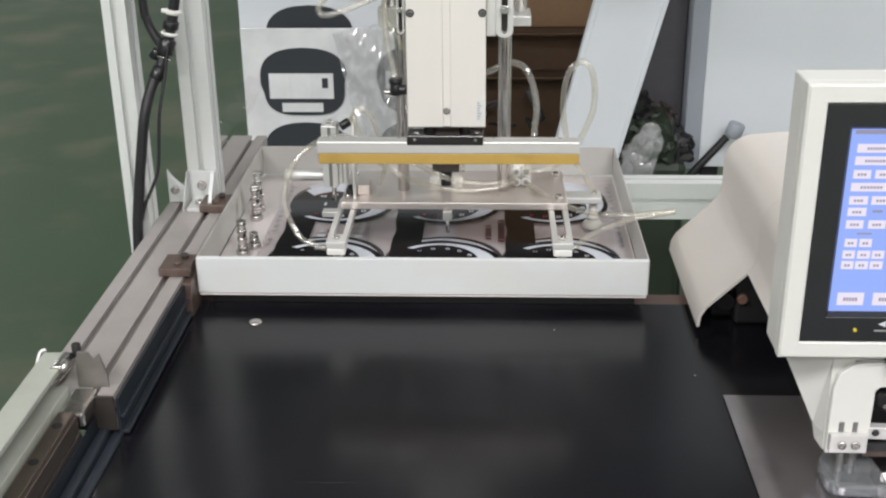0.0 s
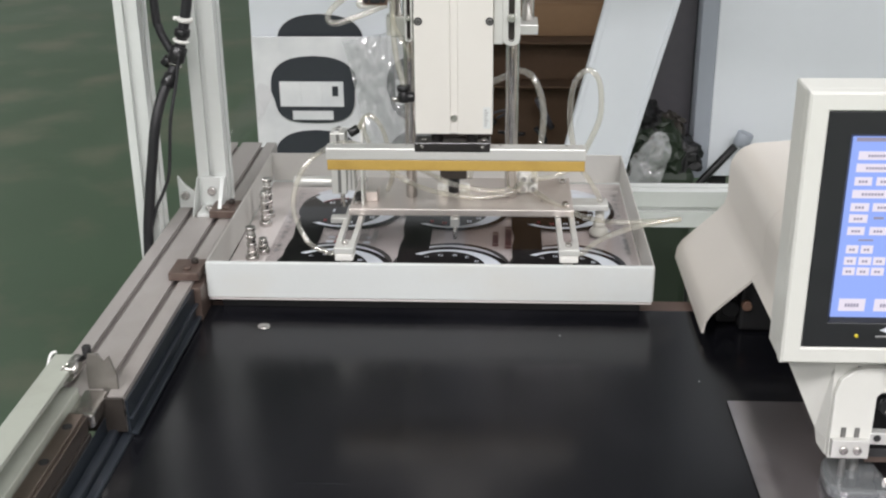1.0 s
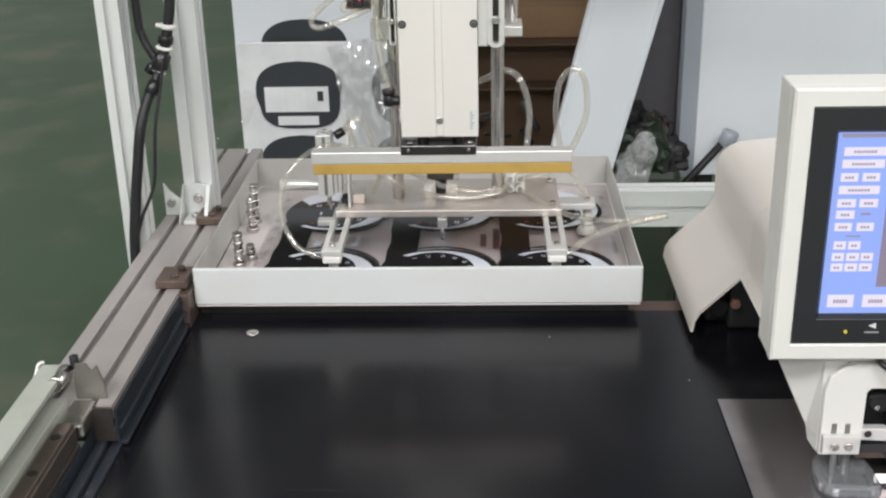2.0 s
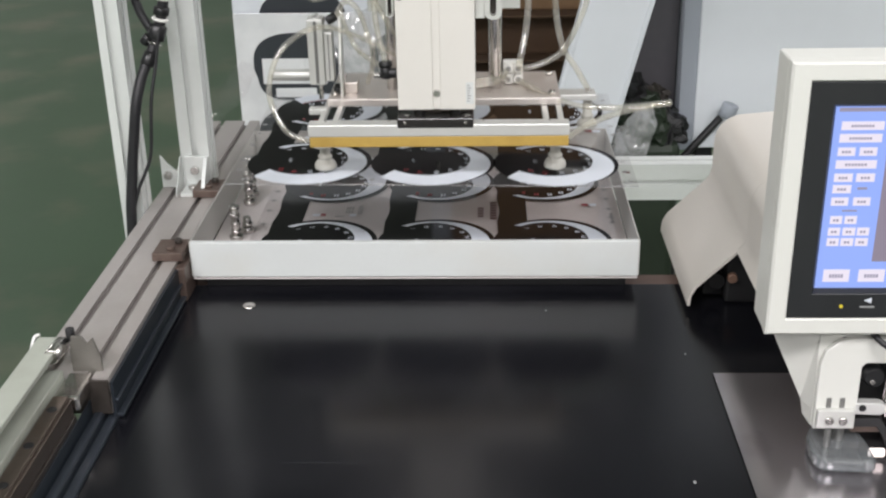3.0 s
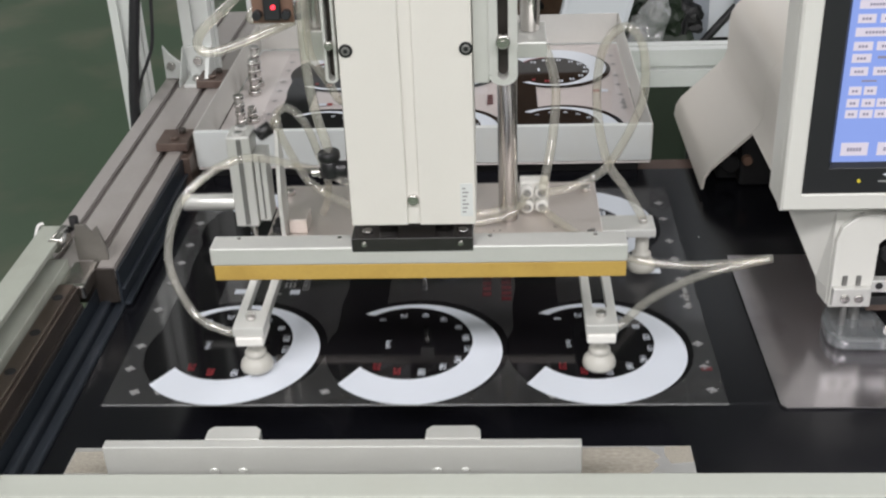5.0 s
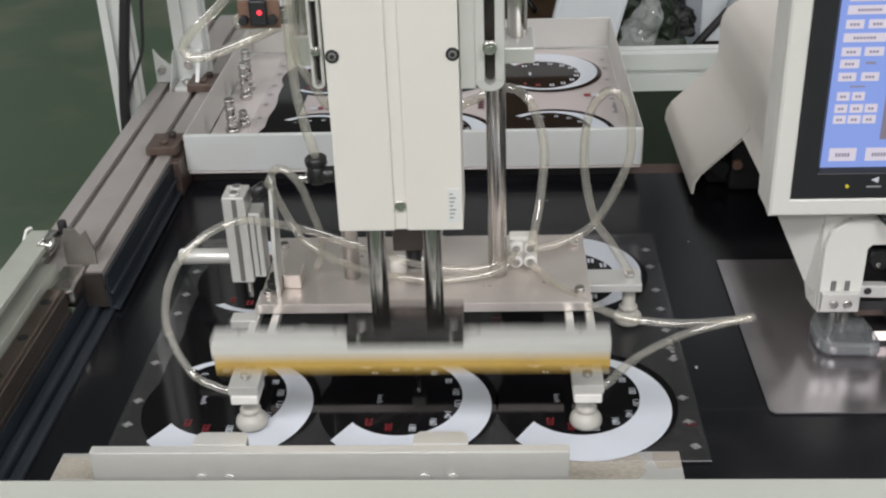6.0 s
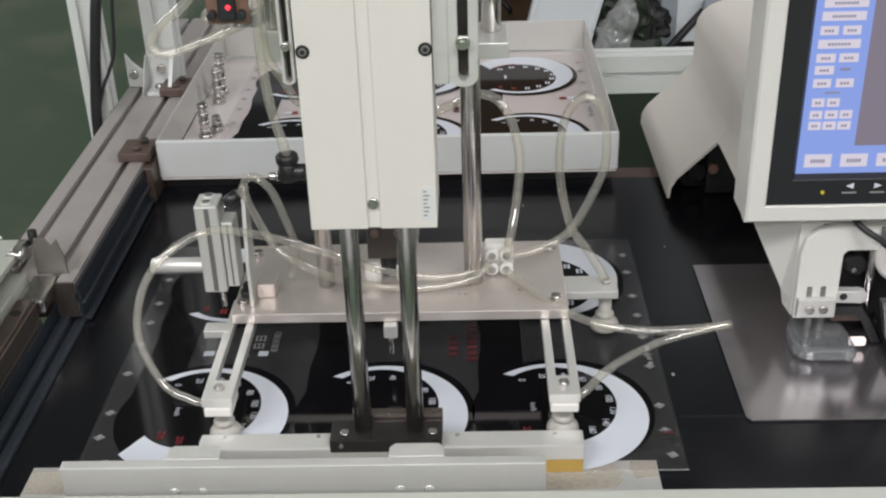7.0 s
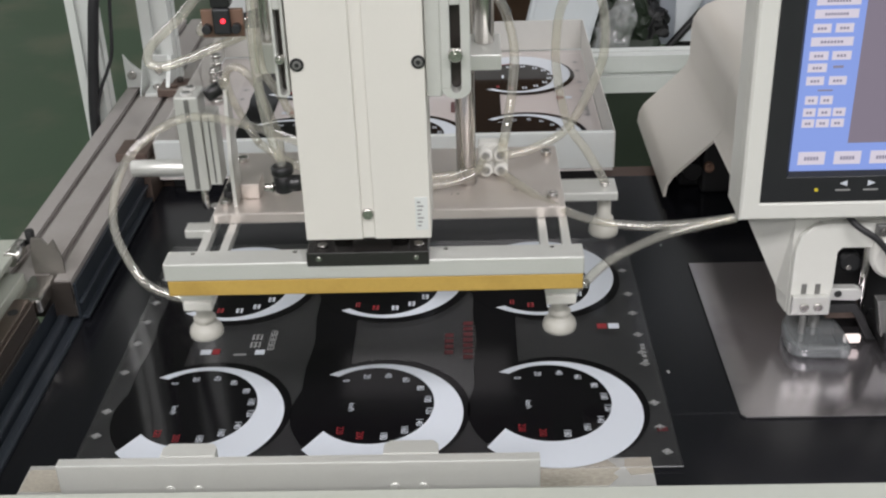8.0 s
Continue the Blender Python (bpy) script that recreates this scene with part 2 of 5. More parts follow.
def prism(bm, pts, axis, a, b, bevel=0.0, smooth=False):
    """A polygon drawn in the two other axes, pulled from a to b along the axis."""
    def at(p, v):
        return {"x": (v, p[0], p[1]), "y": (p[0], v, p[1]), "z": (p[0], p[1], v)}[axis]
    lo, hi = [bm.verts.new(at(p, a)) for p in pts], [bm.verts.new(at(p, b)) for p in pts]
    fs = [bm.faces.new(lo[::-1]), bm.faces.new(hi)]
    n = len(pts)
    for i in range(n):
        fs.append(bm.faces.new((lo[i], lo[(i + 1) % n], hi[(i + 1) % n], hi[i])))
    bmesh.ops.recalc_face_normals(bm, faces=fs)
    if smooth:
        for f in fs[2:]:
            f.smooth = True
        for e in fs[0].edges[:] + fs[1].edges[:]:
            e.smooth = False
        for f in fs[2:]:
            for e in f.edges:
                if e.calc_face_angle(0.0) > 0.9:
                    e.smooth = False
    if bevel:
        bmesh.ops.bevel(bm, geom=list({e for f in fs for e in f.edges}), offset=bevel, segments=2, affect="EDGES", profile=0.5)
    return bm


def rod(bm, p, q, r, seg=20, r2=None):
    p, q = Vector(p), Vector(q)
    d = (q - p).normalized()
    u = d.orthogonal().normalized()
    v = d.cross(u)
    rings = []
    r2 = r if r2 is None else r2
    c = min(r, r2) * 0.15
    for o, rad in ((p, r - c), (p + d * c, r), (q - d * c, r2), (q, r2 - c)):
        rings.append([bm.verts.new(o + (u * math.cos(2 * math.pi * i / seg) + v * math.sin(2 * math.pi * i / seg)) * rad) for i in range(seg)])
    for s, t in zip(rings, rings[1:]):
        for i in range(seg):
            f = bm.faces.new((s[i], s[(i + 1) % seg], t[(i + 1) % seg], t[i]))
            f.smooth = True
    bm.faces.new(rings[0][::-1])
    bm.faces.new(rings[-1])
    return bm


def sweep(bm, pts, r, seg=12, steps=8):
    """A round tube along a smooth curve through the points."""
    P = [Vector(p) for p in pts]
    P = [2 * P[0] - P[1], *P, 2 * P[-1] - P[-2]]
    line = []
    for i in range(1, len(P) - 2):
        a, b, c, d = P[i - 1:i + 3]
        for k in range(steps):
            t = k / steps
            line.append(0.5 * (2 * b + (c - a) * t + (2 * a - 5 * b + 4 * c - d) * t * t + (3 * b - a - 3 * c + d) * t ** 3))
    line.append(P[-2])
    u = None
    prev = None
    for i, o in enumerate(line):
        d = (line[min(i + 1, len(line) - 1)] - line[max(i - 1, 0)]).normalized()
        u = d.orthogonal().normalized() if u is None else (u - d * u.dot(d)).normalized()
        v = d.cross(u)
        ring = [bm.verts.new(o + (u * math.cos(2 * math.pi * k / seg) + v * math.sin(2 * math.pi * k / seg)) * r) for k in range(seg)]
        if prev:
            for k in range(seg):
                f = bm.faces.new((prev[k], prev[(k + 1) % seg], ring[(k + 1) % seg], ring[k]))
                f.smooth = True
        else:
            bm.faces.new(ring[::-1])
        prev = ring
    bm.faces.new(prev)
    return bm


def ring(bm, outer, inner, y0, y1, slope=0.0, round_=0.0015):
    """A flat frame in one piece, facing -y; slope narrows the opening towards the back."""
    def rect(r, y, d=0.0):
        x0, x1, z0, z1 = r
        return [bm.verts.new(p) for p in ((x0 + d, y, z0 + d), (x1 - d, y, z0 + d), (x1 - d, y, z1 - d), (x0 + d, y, z1 - d))]
    loops = [rect(outer, y1), rect(outer, y0 + round_), rect(outer, y0, round_), rect(inner, y0, -round_ * 0.6), rect(inner, y0 + round_ * 0.6), rect(inner, y1, slope)]
    for a, b in zip(loops, loops[1:] + loops[:1]):
        for i in range(4):
            bm.faces.new((a[i], a[(i + 1) % 4], b[(i + 1) % 4], b[i]))
    bmesh.ops.recalc_face_normals(bm, faces=bm.faces[:])
    return bm


def B(*boxes):
    bm = bmesh.new()
    for b in boxes:
        box(bm, *b)
    return bm


def R(*rods):
    bm = bmesh.new()
    for r_ in rods:
        rod(bm, *r_)
    return bm


def T(pts, r=0.003, steps=8):
    return sweep(bmesh.new(), pts, r, steps=steps)


def revolve(bm, centre, profile, seg=24):
    """A turned shape round the vertical: (radius, height) from the bottom up."""
    cx, cy, cz = centre
    prev = None
    for rad, h in profile:
        ring = [bm.verts.new((cx + rad * math.cos(2 * math.pi * i / seg), cy + rad * math.sin(2 * math.pi * i / seg), cz + h)) for i in range(seg)]
        if prev:
            for i in range(seg):
                f = bm.faces.new((prev[i], prev[(i + 1) % seg], ring[(i + 1) % seg], ring[i]))
                f.smooth = True
        else:
            bm.faces.new(ring[::-1])
        prev = ring
    bm.faces.new(prev)
    return bm


def mesh_of(name, bm, mat, shift=(0, 0, 0)):
    me = bpy.data.meshes.new(name)
    bmesh.ops.translate(bm, verts=bm.verts, vec=-Vector(shift))
    bm.to_mesh(me)
    bm.free()
    me.materials.append(mat)
    return me


def world_at(ob):
    v = Vector((0, 0, 0))
    while ob:
        v += ob.location
        ob = ob.parent
    return v


def thing(name, at, label, category, group="", kind=""):
    ob = new(name)
    ob.location = at
    ob.empty_display_size = 0.02
    return tagged(ob, label, category, group, kind)


def solid(name, bm, mat, label, category="", group="", kind=""):
    return tagged(new(name, mesh_of(name, bm, mat)), label, category, group, kind)


def part(name, bm, mat, parent, label=""):
    ob = new(name, mesh_of(name, bm, mat, world_at(parent)))
    ob.parent = parent
    return tagged(ob, label)


def screw(parent, x, y, z, r=0.004, h=0.004, axis="z", mat=None, name="screw"):
    d = {"z": (0, 0, h), "y": (0, -h, 0), "x": (-h, 0, 0)}[axis]
    bm = R(((x, y, z), (x + d[0], y + d[1], z + d[2]), r, 14))
    q = (x + d[0], y + d[1], z + d[2])
    e = [v * 0.12 for v in d]
    rod(bm, q, (q[0] + e[0], q[1] + e[1], q[2] + e[2]), r * 0.45, 6)
    return part(name, bm, mat or STEEL, parent)


# ---- setting ----
TZ = 0.85
solid("floor", B((-9, 9, -6, 14, -0.1, 0, 0)), FLOOR, "worn green epoxy factory floor with pale scuffs", kind="structure")
solid("ceiling", B((-9, 9, -6, 14, 5.0, 5.1, 0)), WALL, "pale painted hall ceiling", kind="structure")
solid("wall_north", B((-9, 9, 14, 14.2, 0, 5, 0)), WALL, "pale painted hall wall", kind="structure")
solid("wall_south", B((-9, 9, -6.2, -6, 0, 5, 0)), WALL, "pale painted hall wall", kind="structure")
solid("wall_east", B((9, 9.2, -6, 14, 0, 5, 0)), WALL, "pale painted hall wall", kind="structure")
solid("wall_west", B((-9.2, -9, -6, 14, 0, 5, 0)), WALL, "pale painted hall wall", kind="structure")
for lx, ly, hw, hd in [(lx, ly, 1.2, 0.5) for lx, ly in LAMPS] + [(-0.3, 6.1, 0.5, 0.2), (0.35, 7.9, 0.75, 0.4)]:
    cl = thing("ceiling_light", (lx, ly, 5.0), "long white hall light hung under the ceiling", "ceiling light", "hall lights")
    part("frame", B((lx - hw - 0.05, lx + hw + 0.05, ly - hd - 0.05, ly + hd + 0.05, LAMP_Z + 0.03, LAMP_Z + 0.1, 0.005)), WHITE, cl)
    part("diffuser", B((lx - hw, lx + hw, ly - hd, ly + hd, LAMP_Z, LAMP_Z + 0.03, 0.004)), LAMPGLOW if hw > 1 else LAMPDIM, cl, "glowing diffuser")
    for dx in (-0.8 * hw, 0.8 * hw):
        part("hanger", R(((lx + dx, ly, LAMP_Z + 0.1), (lx + dx, ly, 5.0), 0.01, 8)), ALU_DULL, cl)


# ---- machine table ----
table = thing("machine_table", (0.1, 1.2, 0), "black laminated machine table with a glossy scuffed top", "table")
bm = bmesh.new()
prism(bm, [(-0.362, 0.853), (1.0, 0.853), (1.0, 1.63), (0.264, 1.63), (0.264, 1.475), (-0.362, 1.475)], "z", TZ - 0.03, TZ, 0.001)
part("tabletop", bm, TABLE, table, "glossy black laminate top")
part("rear_rail", B((-0.36, 0.2635, 1.4755, 1.508, TZ - 0.04, TZ - 0.002, 0.003)), RUSTY, table, "reddish-brown rear rail")
for sx in (-0.33, 0.93):
    for sy in (0.90, 1.44):
        part("leg", B((sx - 0.02, sx + 0.02, sy - 0.02, sy + 0.02, 0, TZ - 0.03, 0.002)), POST, table)
part("edge_strip", B((-0.3850, -0.3745, 0.80, 1.62, TZ - 0.02, TZ + 0.010, 0.003)), NAVY_L, table, "blue-grey rounded edge strip")
part("edge_strip", B((-0.3735, -0.3625, 0.80, 1.62, TZ - 0.03, TZ + 0.003, 0.0025)), NAVY_L, table, "blue-grey rounded edge strip")
bm = bmesh.new()
revolve(bm, (-0.278, 1.417, TZ), [(0.0085, 0), (0.0085, 0.0006), (0.006, 0.0018), (0.003, 0.0008), (0.001, 0.0006)], 20)
part("rivet", bm, STEEL, table, "bright steel rivet")


for x, y, w in ((0.1914, 1.059, 0.0024), (0.2201, 1.2964, 0.0016), (0.0742, 1.401, 0.0015)):
    part("lint_speck", B((x, x + w, y, y + w * 1.6, TZ + 0.0002, TZ + 0.0007, 0)), GREYINK, table, "pale lint speck")


def profile(name, x0, x1, y0, y1, z0, z1, axis, slots, label, category, group="", mat=POST, sides=()):
    """An extruded aluminium bar with T-slots: a core with ribs left standing on its faces."""
    ob = thing(name, ((x0 + x1) / 2, (y0 + y1) / 2, z0), label, category, group)
    d = 0.004
    bm = bmesh.new()
    lo, hi = {"x": ((y0, y1), (z0, z1)), "y": ((x0, x1), (z0, z1)), "z": ((x0, x1), (y0, y1))}[axis]
    span = {"x": (x0, x1), "y": (y0, y1), "z": (z0, z1)}[axis]
    # outline of the section with notches
    pts = []
    w, h = lo[1] - lo[0], hi[1] - hi[0]
    def edge(length):
        n = max(1, round(length / 0.04))
        return [(length * (i + 0.5) / n) for i in range(n)]
    g = 0.004
    for side in range(4):
        ln = w if side % 2 == 0 else h
        seq = [(0, 0)]
        for c in edge(ln):
            seq += [(c - g, 0), (c - g, d), (c - g * 1.6, d), (c - g * 1.6, d * 2), (c + g * 1.6, d * 2), (c + g * 1.6, d), (c + g, d), (c + g, 0)]
        for s, inn in seq:
            pts.append({0: (lo[0] + s, hi[0] + inn), 1: (lo[1] - inn, hi[0] + s), 2: (lo[1] - s, hi[1] - inn), 3: (lo[0] + inn, hi[1] - s)}[side])
    if axis == "x":
        prism(bm, pts, "x", *span)
    elif axis == "y":
        prism(bm, pts, "y", *span)
    else:
        prism(bm, pts, "z", *span)
    part("bar", bm, mat, ob)
    return ob


# ---- left guide frame ----
RZ = 0.897
rail = profile("frame_rail", -0.447, -0.366, 1.165, 2.0, RZ - 0.04, RZ, "y", 2, "wide aluminium profile rail along the black table, dusty on top", "rail", mat=RAILTOP)
part("end_cap", B((-0.4465, -0.3660, 1.1615, 1.1645, 0.858, 0.8955, 0.0005)), BASEBAR, rail, "dark brown end cap")
part("side_cover", B((-0.3655, -0.3625, 1.165, 1.62, TZ + 0.0025, 0.892, 0.0005)), NAVY, rail, "dark blue side cover")
part("side_cover_lip", B((-0.3625, -0.3585, 1.165, 1.62, 0.870, 0.8735, 0.001)), NAVY_L, rail)
part("side_cover_lip", B((-0.3625, -0.3555, 1.165, 1.62, 0.8525, 0.8565, 0.001)), NAVY_L, rail)
for sy in (1.3, 1.9):
    part("support", B((-0.42, -0.385, sy - 0.02, sy + 0.02, 0, RZ - 0.04, 0.001)), POST, rail)
post_a = profile("frame_post", -0.478, -0.4485, 1.60, 1.64, 0.0, 1.75, "z", 1, "upright aluminium profile post beside the frame rail", "post", "frame posts")
post_b = profile("frame_post", -0.419, -0.379, 1.70, 1.74, RZ, 1.75, "z", 1, "upright aluminium profile post bolted onto the frame rail", "post", "frame posts")
gus = thing("corner_bracket", (-0.399, 1.69, RZ), "cast corner bracket bolting a post to the rail", "bracket")
bm = bmesh.new()
prism(bm, [(1.655, RZ), (1.6985, RZ), (1.6985, RZ + 0.045), (1.690, RZ + 0.045), (1.655, RZ + 0.006)], "x", -0.418, -0.419)
prism(bm, [(1.655, RZ), (1.6985, RZ), (1.6985, RZ + 0.045), (1.690, RZ + 0.045), (1.655, RZ + 0.006)], "x", -0.385, -0.380)
box(bm, -0.413, -0.385, 1.655, 1.6985, RZ, RZ + 0.005, 0.0005)
box(bm, -0.413, -0.385, 1.693, 1.6985, RZ + 0.005, RZ + 0.045, 0.0005)
part("body", bm, POST, gus)
screw(gus, -0.399, 1.693, RZ + 0.026, 0.006, 0.006, "y")
screw(gus, -0.399, 1.672, RZ + 0.005, 0.006, 0.006)
gus2 = thing("brace_plate", (-0.44, 1.68, RZ - 0.03), "triangular pale brace plate between the two posts", "bracket")
bm = bmesh.new()
prism(bm, [(-0.446, RZ + 0.001), (-0.4195, RZ + 0.001), (-0.4195, RZ + 0.020), (-0.428, RZ + 0.027), (-0.438, RZ + 0.036), (-0.446, RZ + 0.048)], "y", 1.69, 1.695, 0.0006)
part("plate", bm, POST, gus2)
screw(gus2, -0.436, 1.69, RZ + 0.02, 0.006, 0.006, "y")
cable = thing("cable_bundle", (-0.44, 1.62, RZ), "thick black cable bundle hanging down along the post", "cable")
part("cable", T([(-0.380, 1.66, 1.75), (-0.383, 1.65, 1.40), (-0.390, 1.632, 1.23), (-0.398, 1.63, 1.175), (-0.407, 1.628, 1.140), (-0.416, 1.62, 1.113), (-0.429, 1.605, 1.083), (-0.437, 1.59, 1.050), (-0.445, 1.586, 1.003), (-0.453, 1.585, 0.955), (-0.461, 1.583, 0.893), (-0.463, 1.58, 0.80), (-0.463, 1.58, 0.5), (-0.463, 1.58, 0.02)], 0.0068), RUBBER, cable)
part("cable", T([(-0.437, 1.645, 1.75), (-0.437, 1.632, 1.40), (-0.435, 1.63, 1.197), (-0.432, 1.63, 1.165), (-0.424, 1.628, 1.146), (-0.414, 1.626, 1.130)], 0.0055), RUBBER, cable)
part("cable", T([(-0.406, 1.618, 1.135), (-0.412, 1.610, 1.095), (-0.420, 1.598, 1.05), (-0.427, 1.594, 0.985), (-0.436, 1.590, 0.958), (-0.447, 1.586, 0.935), (-0.458, 1.583, 0.90)], 0.0022), RUBBER, cable)
for a, b, r, mat in (((-0.3975, 1.63, 1.178), (-0.3985, 1.63, 1.172), 0.0105, NYLON), ((-0.401, 1.629, 1.164), (-0.4035, 1.629, 1.153), 0.0100, BLACK), ((-0.4045, 1.6285, 1.150), (-0.4055, 1.6285, 1.146), 0.0108, NYLON),
                     ((-0.407, 1.628, 1.141), (-0.413, 1.623, 1.122), 0.0110, BLACK), ((-0.4135, 1.6225, 1.120), (-0.4145, 1.6215, 1.117), 0.0100, STEEL), ((-0.418, 1.618, 1.108), (-0.4245, 1.610, 1.093), 0.0088, BLACK)):
    part("connector", R((a, b, r, 14)), mat, cable)
part("cable_tie", R(((-0.428, 1.624, 1.118), (-0.420, 1.624, 1.128), 0.007, 8)), BLACK, cable)
part("cable_tie", R(((-0.412, 1.628, 1.177), (-0.396, 1.628, 1.176), 0.003, 8)), NYLON, cable)

# near part of the guide: cover bar, guide rail and its bracket
cover = thing("cover_bar", (-0.43, 1.0, TZ), "long pale green-grey cover bar of the linear axis", "cover")
part("top_plate", B((-0.437, -0.411, 0.60, 1.185, 0.926, 0.932, 0.001)), COVER, cover)
part("side_wall", B((-0.437, -0.432, 0.60, 1.185, 0.86, 0.9255, 0.0006)), COVER, cover)
part("lower_plate", B((-0.432, -0.4095, 0.60, 1.165, 0.885, 0.906, 0.001)), COVER, cover)
part("stand", B((-0.446, -0.40, 0.70, 0.74, 0, 0.885, 0.001)), POST, cover)
part("stand", B((-0.446, -0.40, 1.11, 1.15, 0, 0.885, 0.001)), POST, cover)
grail = thing("guide_rail", (-0.405, 0.85, 0.88), "brown oily linear guide rail with counterbored holes", "rail")
part("base", B((-0.4090, -0.3890, 0.60, 1.125, 0.880, 0.897, 0.001)), RAILSTEEL, grail)
part("edge", B((-0.4065, -0.3915, 0.60, 1.125, 0.897, 0.9005, 0.001)), RAILSTEEL, grail)
for i in range(9):
    part("bolt_hole", R(((-0.399, 1.10 - i * 0.06, 0.9004), (-0.399, 1.10 - i * 0.06, 0.9012), 0.0048, 14)), DARK, grail)
part("footing", B((-0.4140, -0.3870, 0.60, 1.125, 0.80, 0.8795, 0.001)), BASEBAR, grail)
part("base_plate", B((-0.3868, -0.3855, 0.60, 1.1645, 0.80, 0.874, 0.0004)), NAVY, grail, "dark base bar")
part("stand", B((-0.411, -0.391, 0.62, 0.66, 0, 0.80, 0.001)), POST, grail)
brk = thing("end_bracket", (-0.40, 1.17, 0.86), "notched galvanised end bracket with a clamp roller", "bracket")
bm = bmesh.new()
prism(bm, [(-0.405, 0.862), (-0.375, 0.862), (-0.375, 0.912), (-0.381, 0.934), (-0.387, 0.928), (-0.392, 0.936), (-0.402, 0.936), (-0.405, 0.92)], "y", 1.178, 1.181, 0.0004)
part("plate", bm, BRKT, brk)
part("roller", R(((-0.413, 1.183, 0.926), (-0.413, 1.150, 0.928), 0.008)), STEEL, brk)
part("knob", R(((-0.405, 1.186, 0.928), (-0.405, 1.186, 0.941), 0.0045)), DARK, brk)
part("block", B((-0.409, -0.384, 1.127, 1.176, 0.8815, 0.898, 0.003)), STEEL, brk, "bright steel clamp block")
part("hook", T([(-0.437, 1.19, 0.932), (-0.442, 1.187, 0.93), (-0.445, 1.18, 0.918)], 0.0018), ALU_DULL, brk)

# ---- sheet tray ----
X0, X1, Y0, Y1, Z0, Z1 = -0.352, 0.187, 1.457, 1.888, 0.870, 0.915
tray = thing("sheet_tray", (-0.08, 1.67, Z0), "open shallow white metal tray holding printed film sheets", "tray")
part("bottom", B((X0, X1, Y0, Y1, Z0 - 0.004, Z0 - 0.002, 0.0005)), TRAYBED, tray, "pinkish liner")
part("front_wall", B((X0, X1, Y0 - 0.0015, Y0, Z0, Z1, 0.0005)), WHITE, tray, "white powder-coated front wall")
part("back_wall", B((X0, X1, Y1, Y1 + 0.0015, Z0, Z1, 0.0005)), TRAYIN, tray)
part("side_wall", B((X0 - 0.0015, X0, Y0, Y1, Z0, Z1, 0.0005)), TRAYIN, tray)
part("side_wall", B((X1, X1 + 0.0015, Y0, Y1, Z0, Z1, 0.0005)), TRAYIN, tray)
part("lip", B((X0, X1, Y0, Y0 + 0.006, Z1 - 0.0015, Z1, 0.0004)), WHITE, tray)
for sx in (-0.32, 0.14):
    part("leg", B((sx, sx + 0.03, 1.83, 1.86, 0, TZ - 0.0005, 0.001)), POST, tray)
part("foot_frame", B((X0 + 0.012, X1 - 0.012, Y0 + 0.015, Y1 - 0.02, TZ, Z0 - 0.0045, 0.001)), DARK, tray, "black underframe")
for px, py, h in ((-0.322, 1.575, 0.045), (-0.328, 1.70, 0.05), (-0.330, 1.735, 0.055), (-0.312, 1.60, 0.02)):
    bm = bmesh.new()
    rod(bm, (px, py, Z0 - 0.002), (px, py, Z0 + 0.006), 0.009)
    rod(bm, (px, py, Z0 + 0.006), (px, py, Z0 + h), 0.0055)
    for k in range(int(h / 0.011)):
        rod(bm, (px, py, Z0 + 0.008 + k * 0.011), (px, py, Z0 + 0.013 + k * 0.011), 0.0075, 6)
    part("locating_bolt", bm, STEEL, tray, "bright threaded locating bolt with nuts")
for py in (1.45, 1.66):
    bl = thing("clamp_block", (-0.372, py, RZ), "brown oily clamp block between the rail and the tray", "clamp", "tray clamps")
    part("body", B((-0.387, -0.3545, py - 0.02, py + 0.03, TZ, 0.893, 0.001)), RUST, bl)
    part("jaw", B((-0.395, -0.358, py - 0.01, py + 0.035, 0.8975, 0.908, 0.001)), RUST, bl)
    screw(bl, -0.375, py + 0.003, 0.908, 0.005, 0.004, mat=RUST)
    screw(bl, -0.370, py + 0.022, 0.908, 0.0045, 0.006, mat=BASEBAR)

back_beam = profile("frame_beam", -0.36, 0.75, 1.905, 1.945, 0.791, 0.8505, "x", 1, "horizontal aluminium profile beam behind the tray", "beam", mat=POST)
for sx in (-0.34, 0.72):
    part("leg", B((sx, sx + 0.04, 1.906, 1.944, 0, 0.791, 0.001)), POST, back_beam)

# ---- front stop and belt axis ----
axis = thing("belt_axis", (0.0, 0.83, 0.7), "pale painted cross beam with a toothed drive belt", "linear axis")
part("beam", B((-0.36, 0.70, 0.823, 0.849, 0.872, 0.900, 0.0015)), BEAM, axis, "pale green-white beam")
part("end_roller", R(((-0.372, 0.835, 0.88), (-0.372, 0.835, 0.91), 0.014)), RUST, axis)
part("belt", B((-0.35, 0.68, 0.806, 0.8225, 0.884, 0.8935, 0.0005)), RUBBER, axis, "black toothed rubber belt")
bm = bmesh.new()
for i in range(200):
    x = -0.35 + i * 0.0051
    box(bm, x, x + 0.0027, 0.8065, 0.8225, 0.8935, 0.8955, 0)
tagged(part("belt_teeth", bm, RUBBER, axis), kind="stuff")
part("belt_clamp", B((-0.19, 0.075, 0.8185, 0.8228, 0.880, 0.897, 0.0008)), ALU, axis)
for x in (-0.105, -0.055, 0.02, 0.05):
    screw(axis, x, 0.8185, 0.889, 0.006, 0.004, "y", DARK)
part("underbeam", B((-0.35, 0.70, 0.80, 0.838, 0.83, 0.872, 0.001)), ALU_DULL, axis)
for sx in (-0.33, 0.66):
    part("leg", B((sx, sx + 0.035, 0.801, 0.836, 0, 0.83, 0.001)), POST, axis)
stop = thing("sheet_stop", (-0.1, 0.885, TZ), "machined aluminium stop fence for the film sheets", "stop fence")
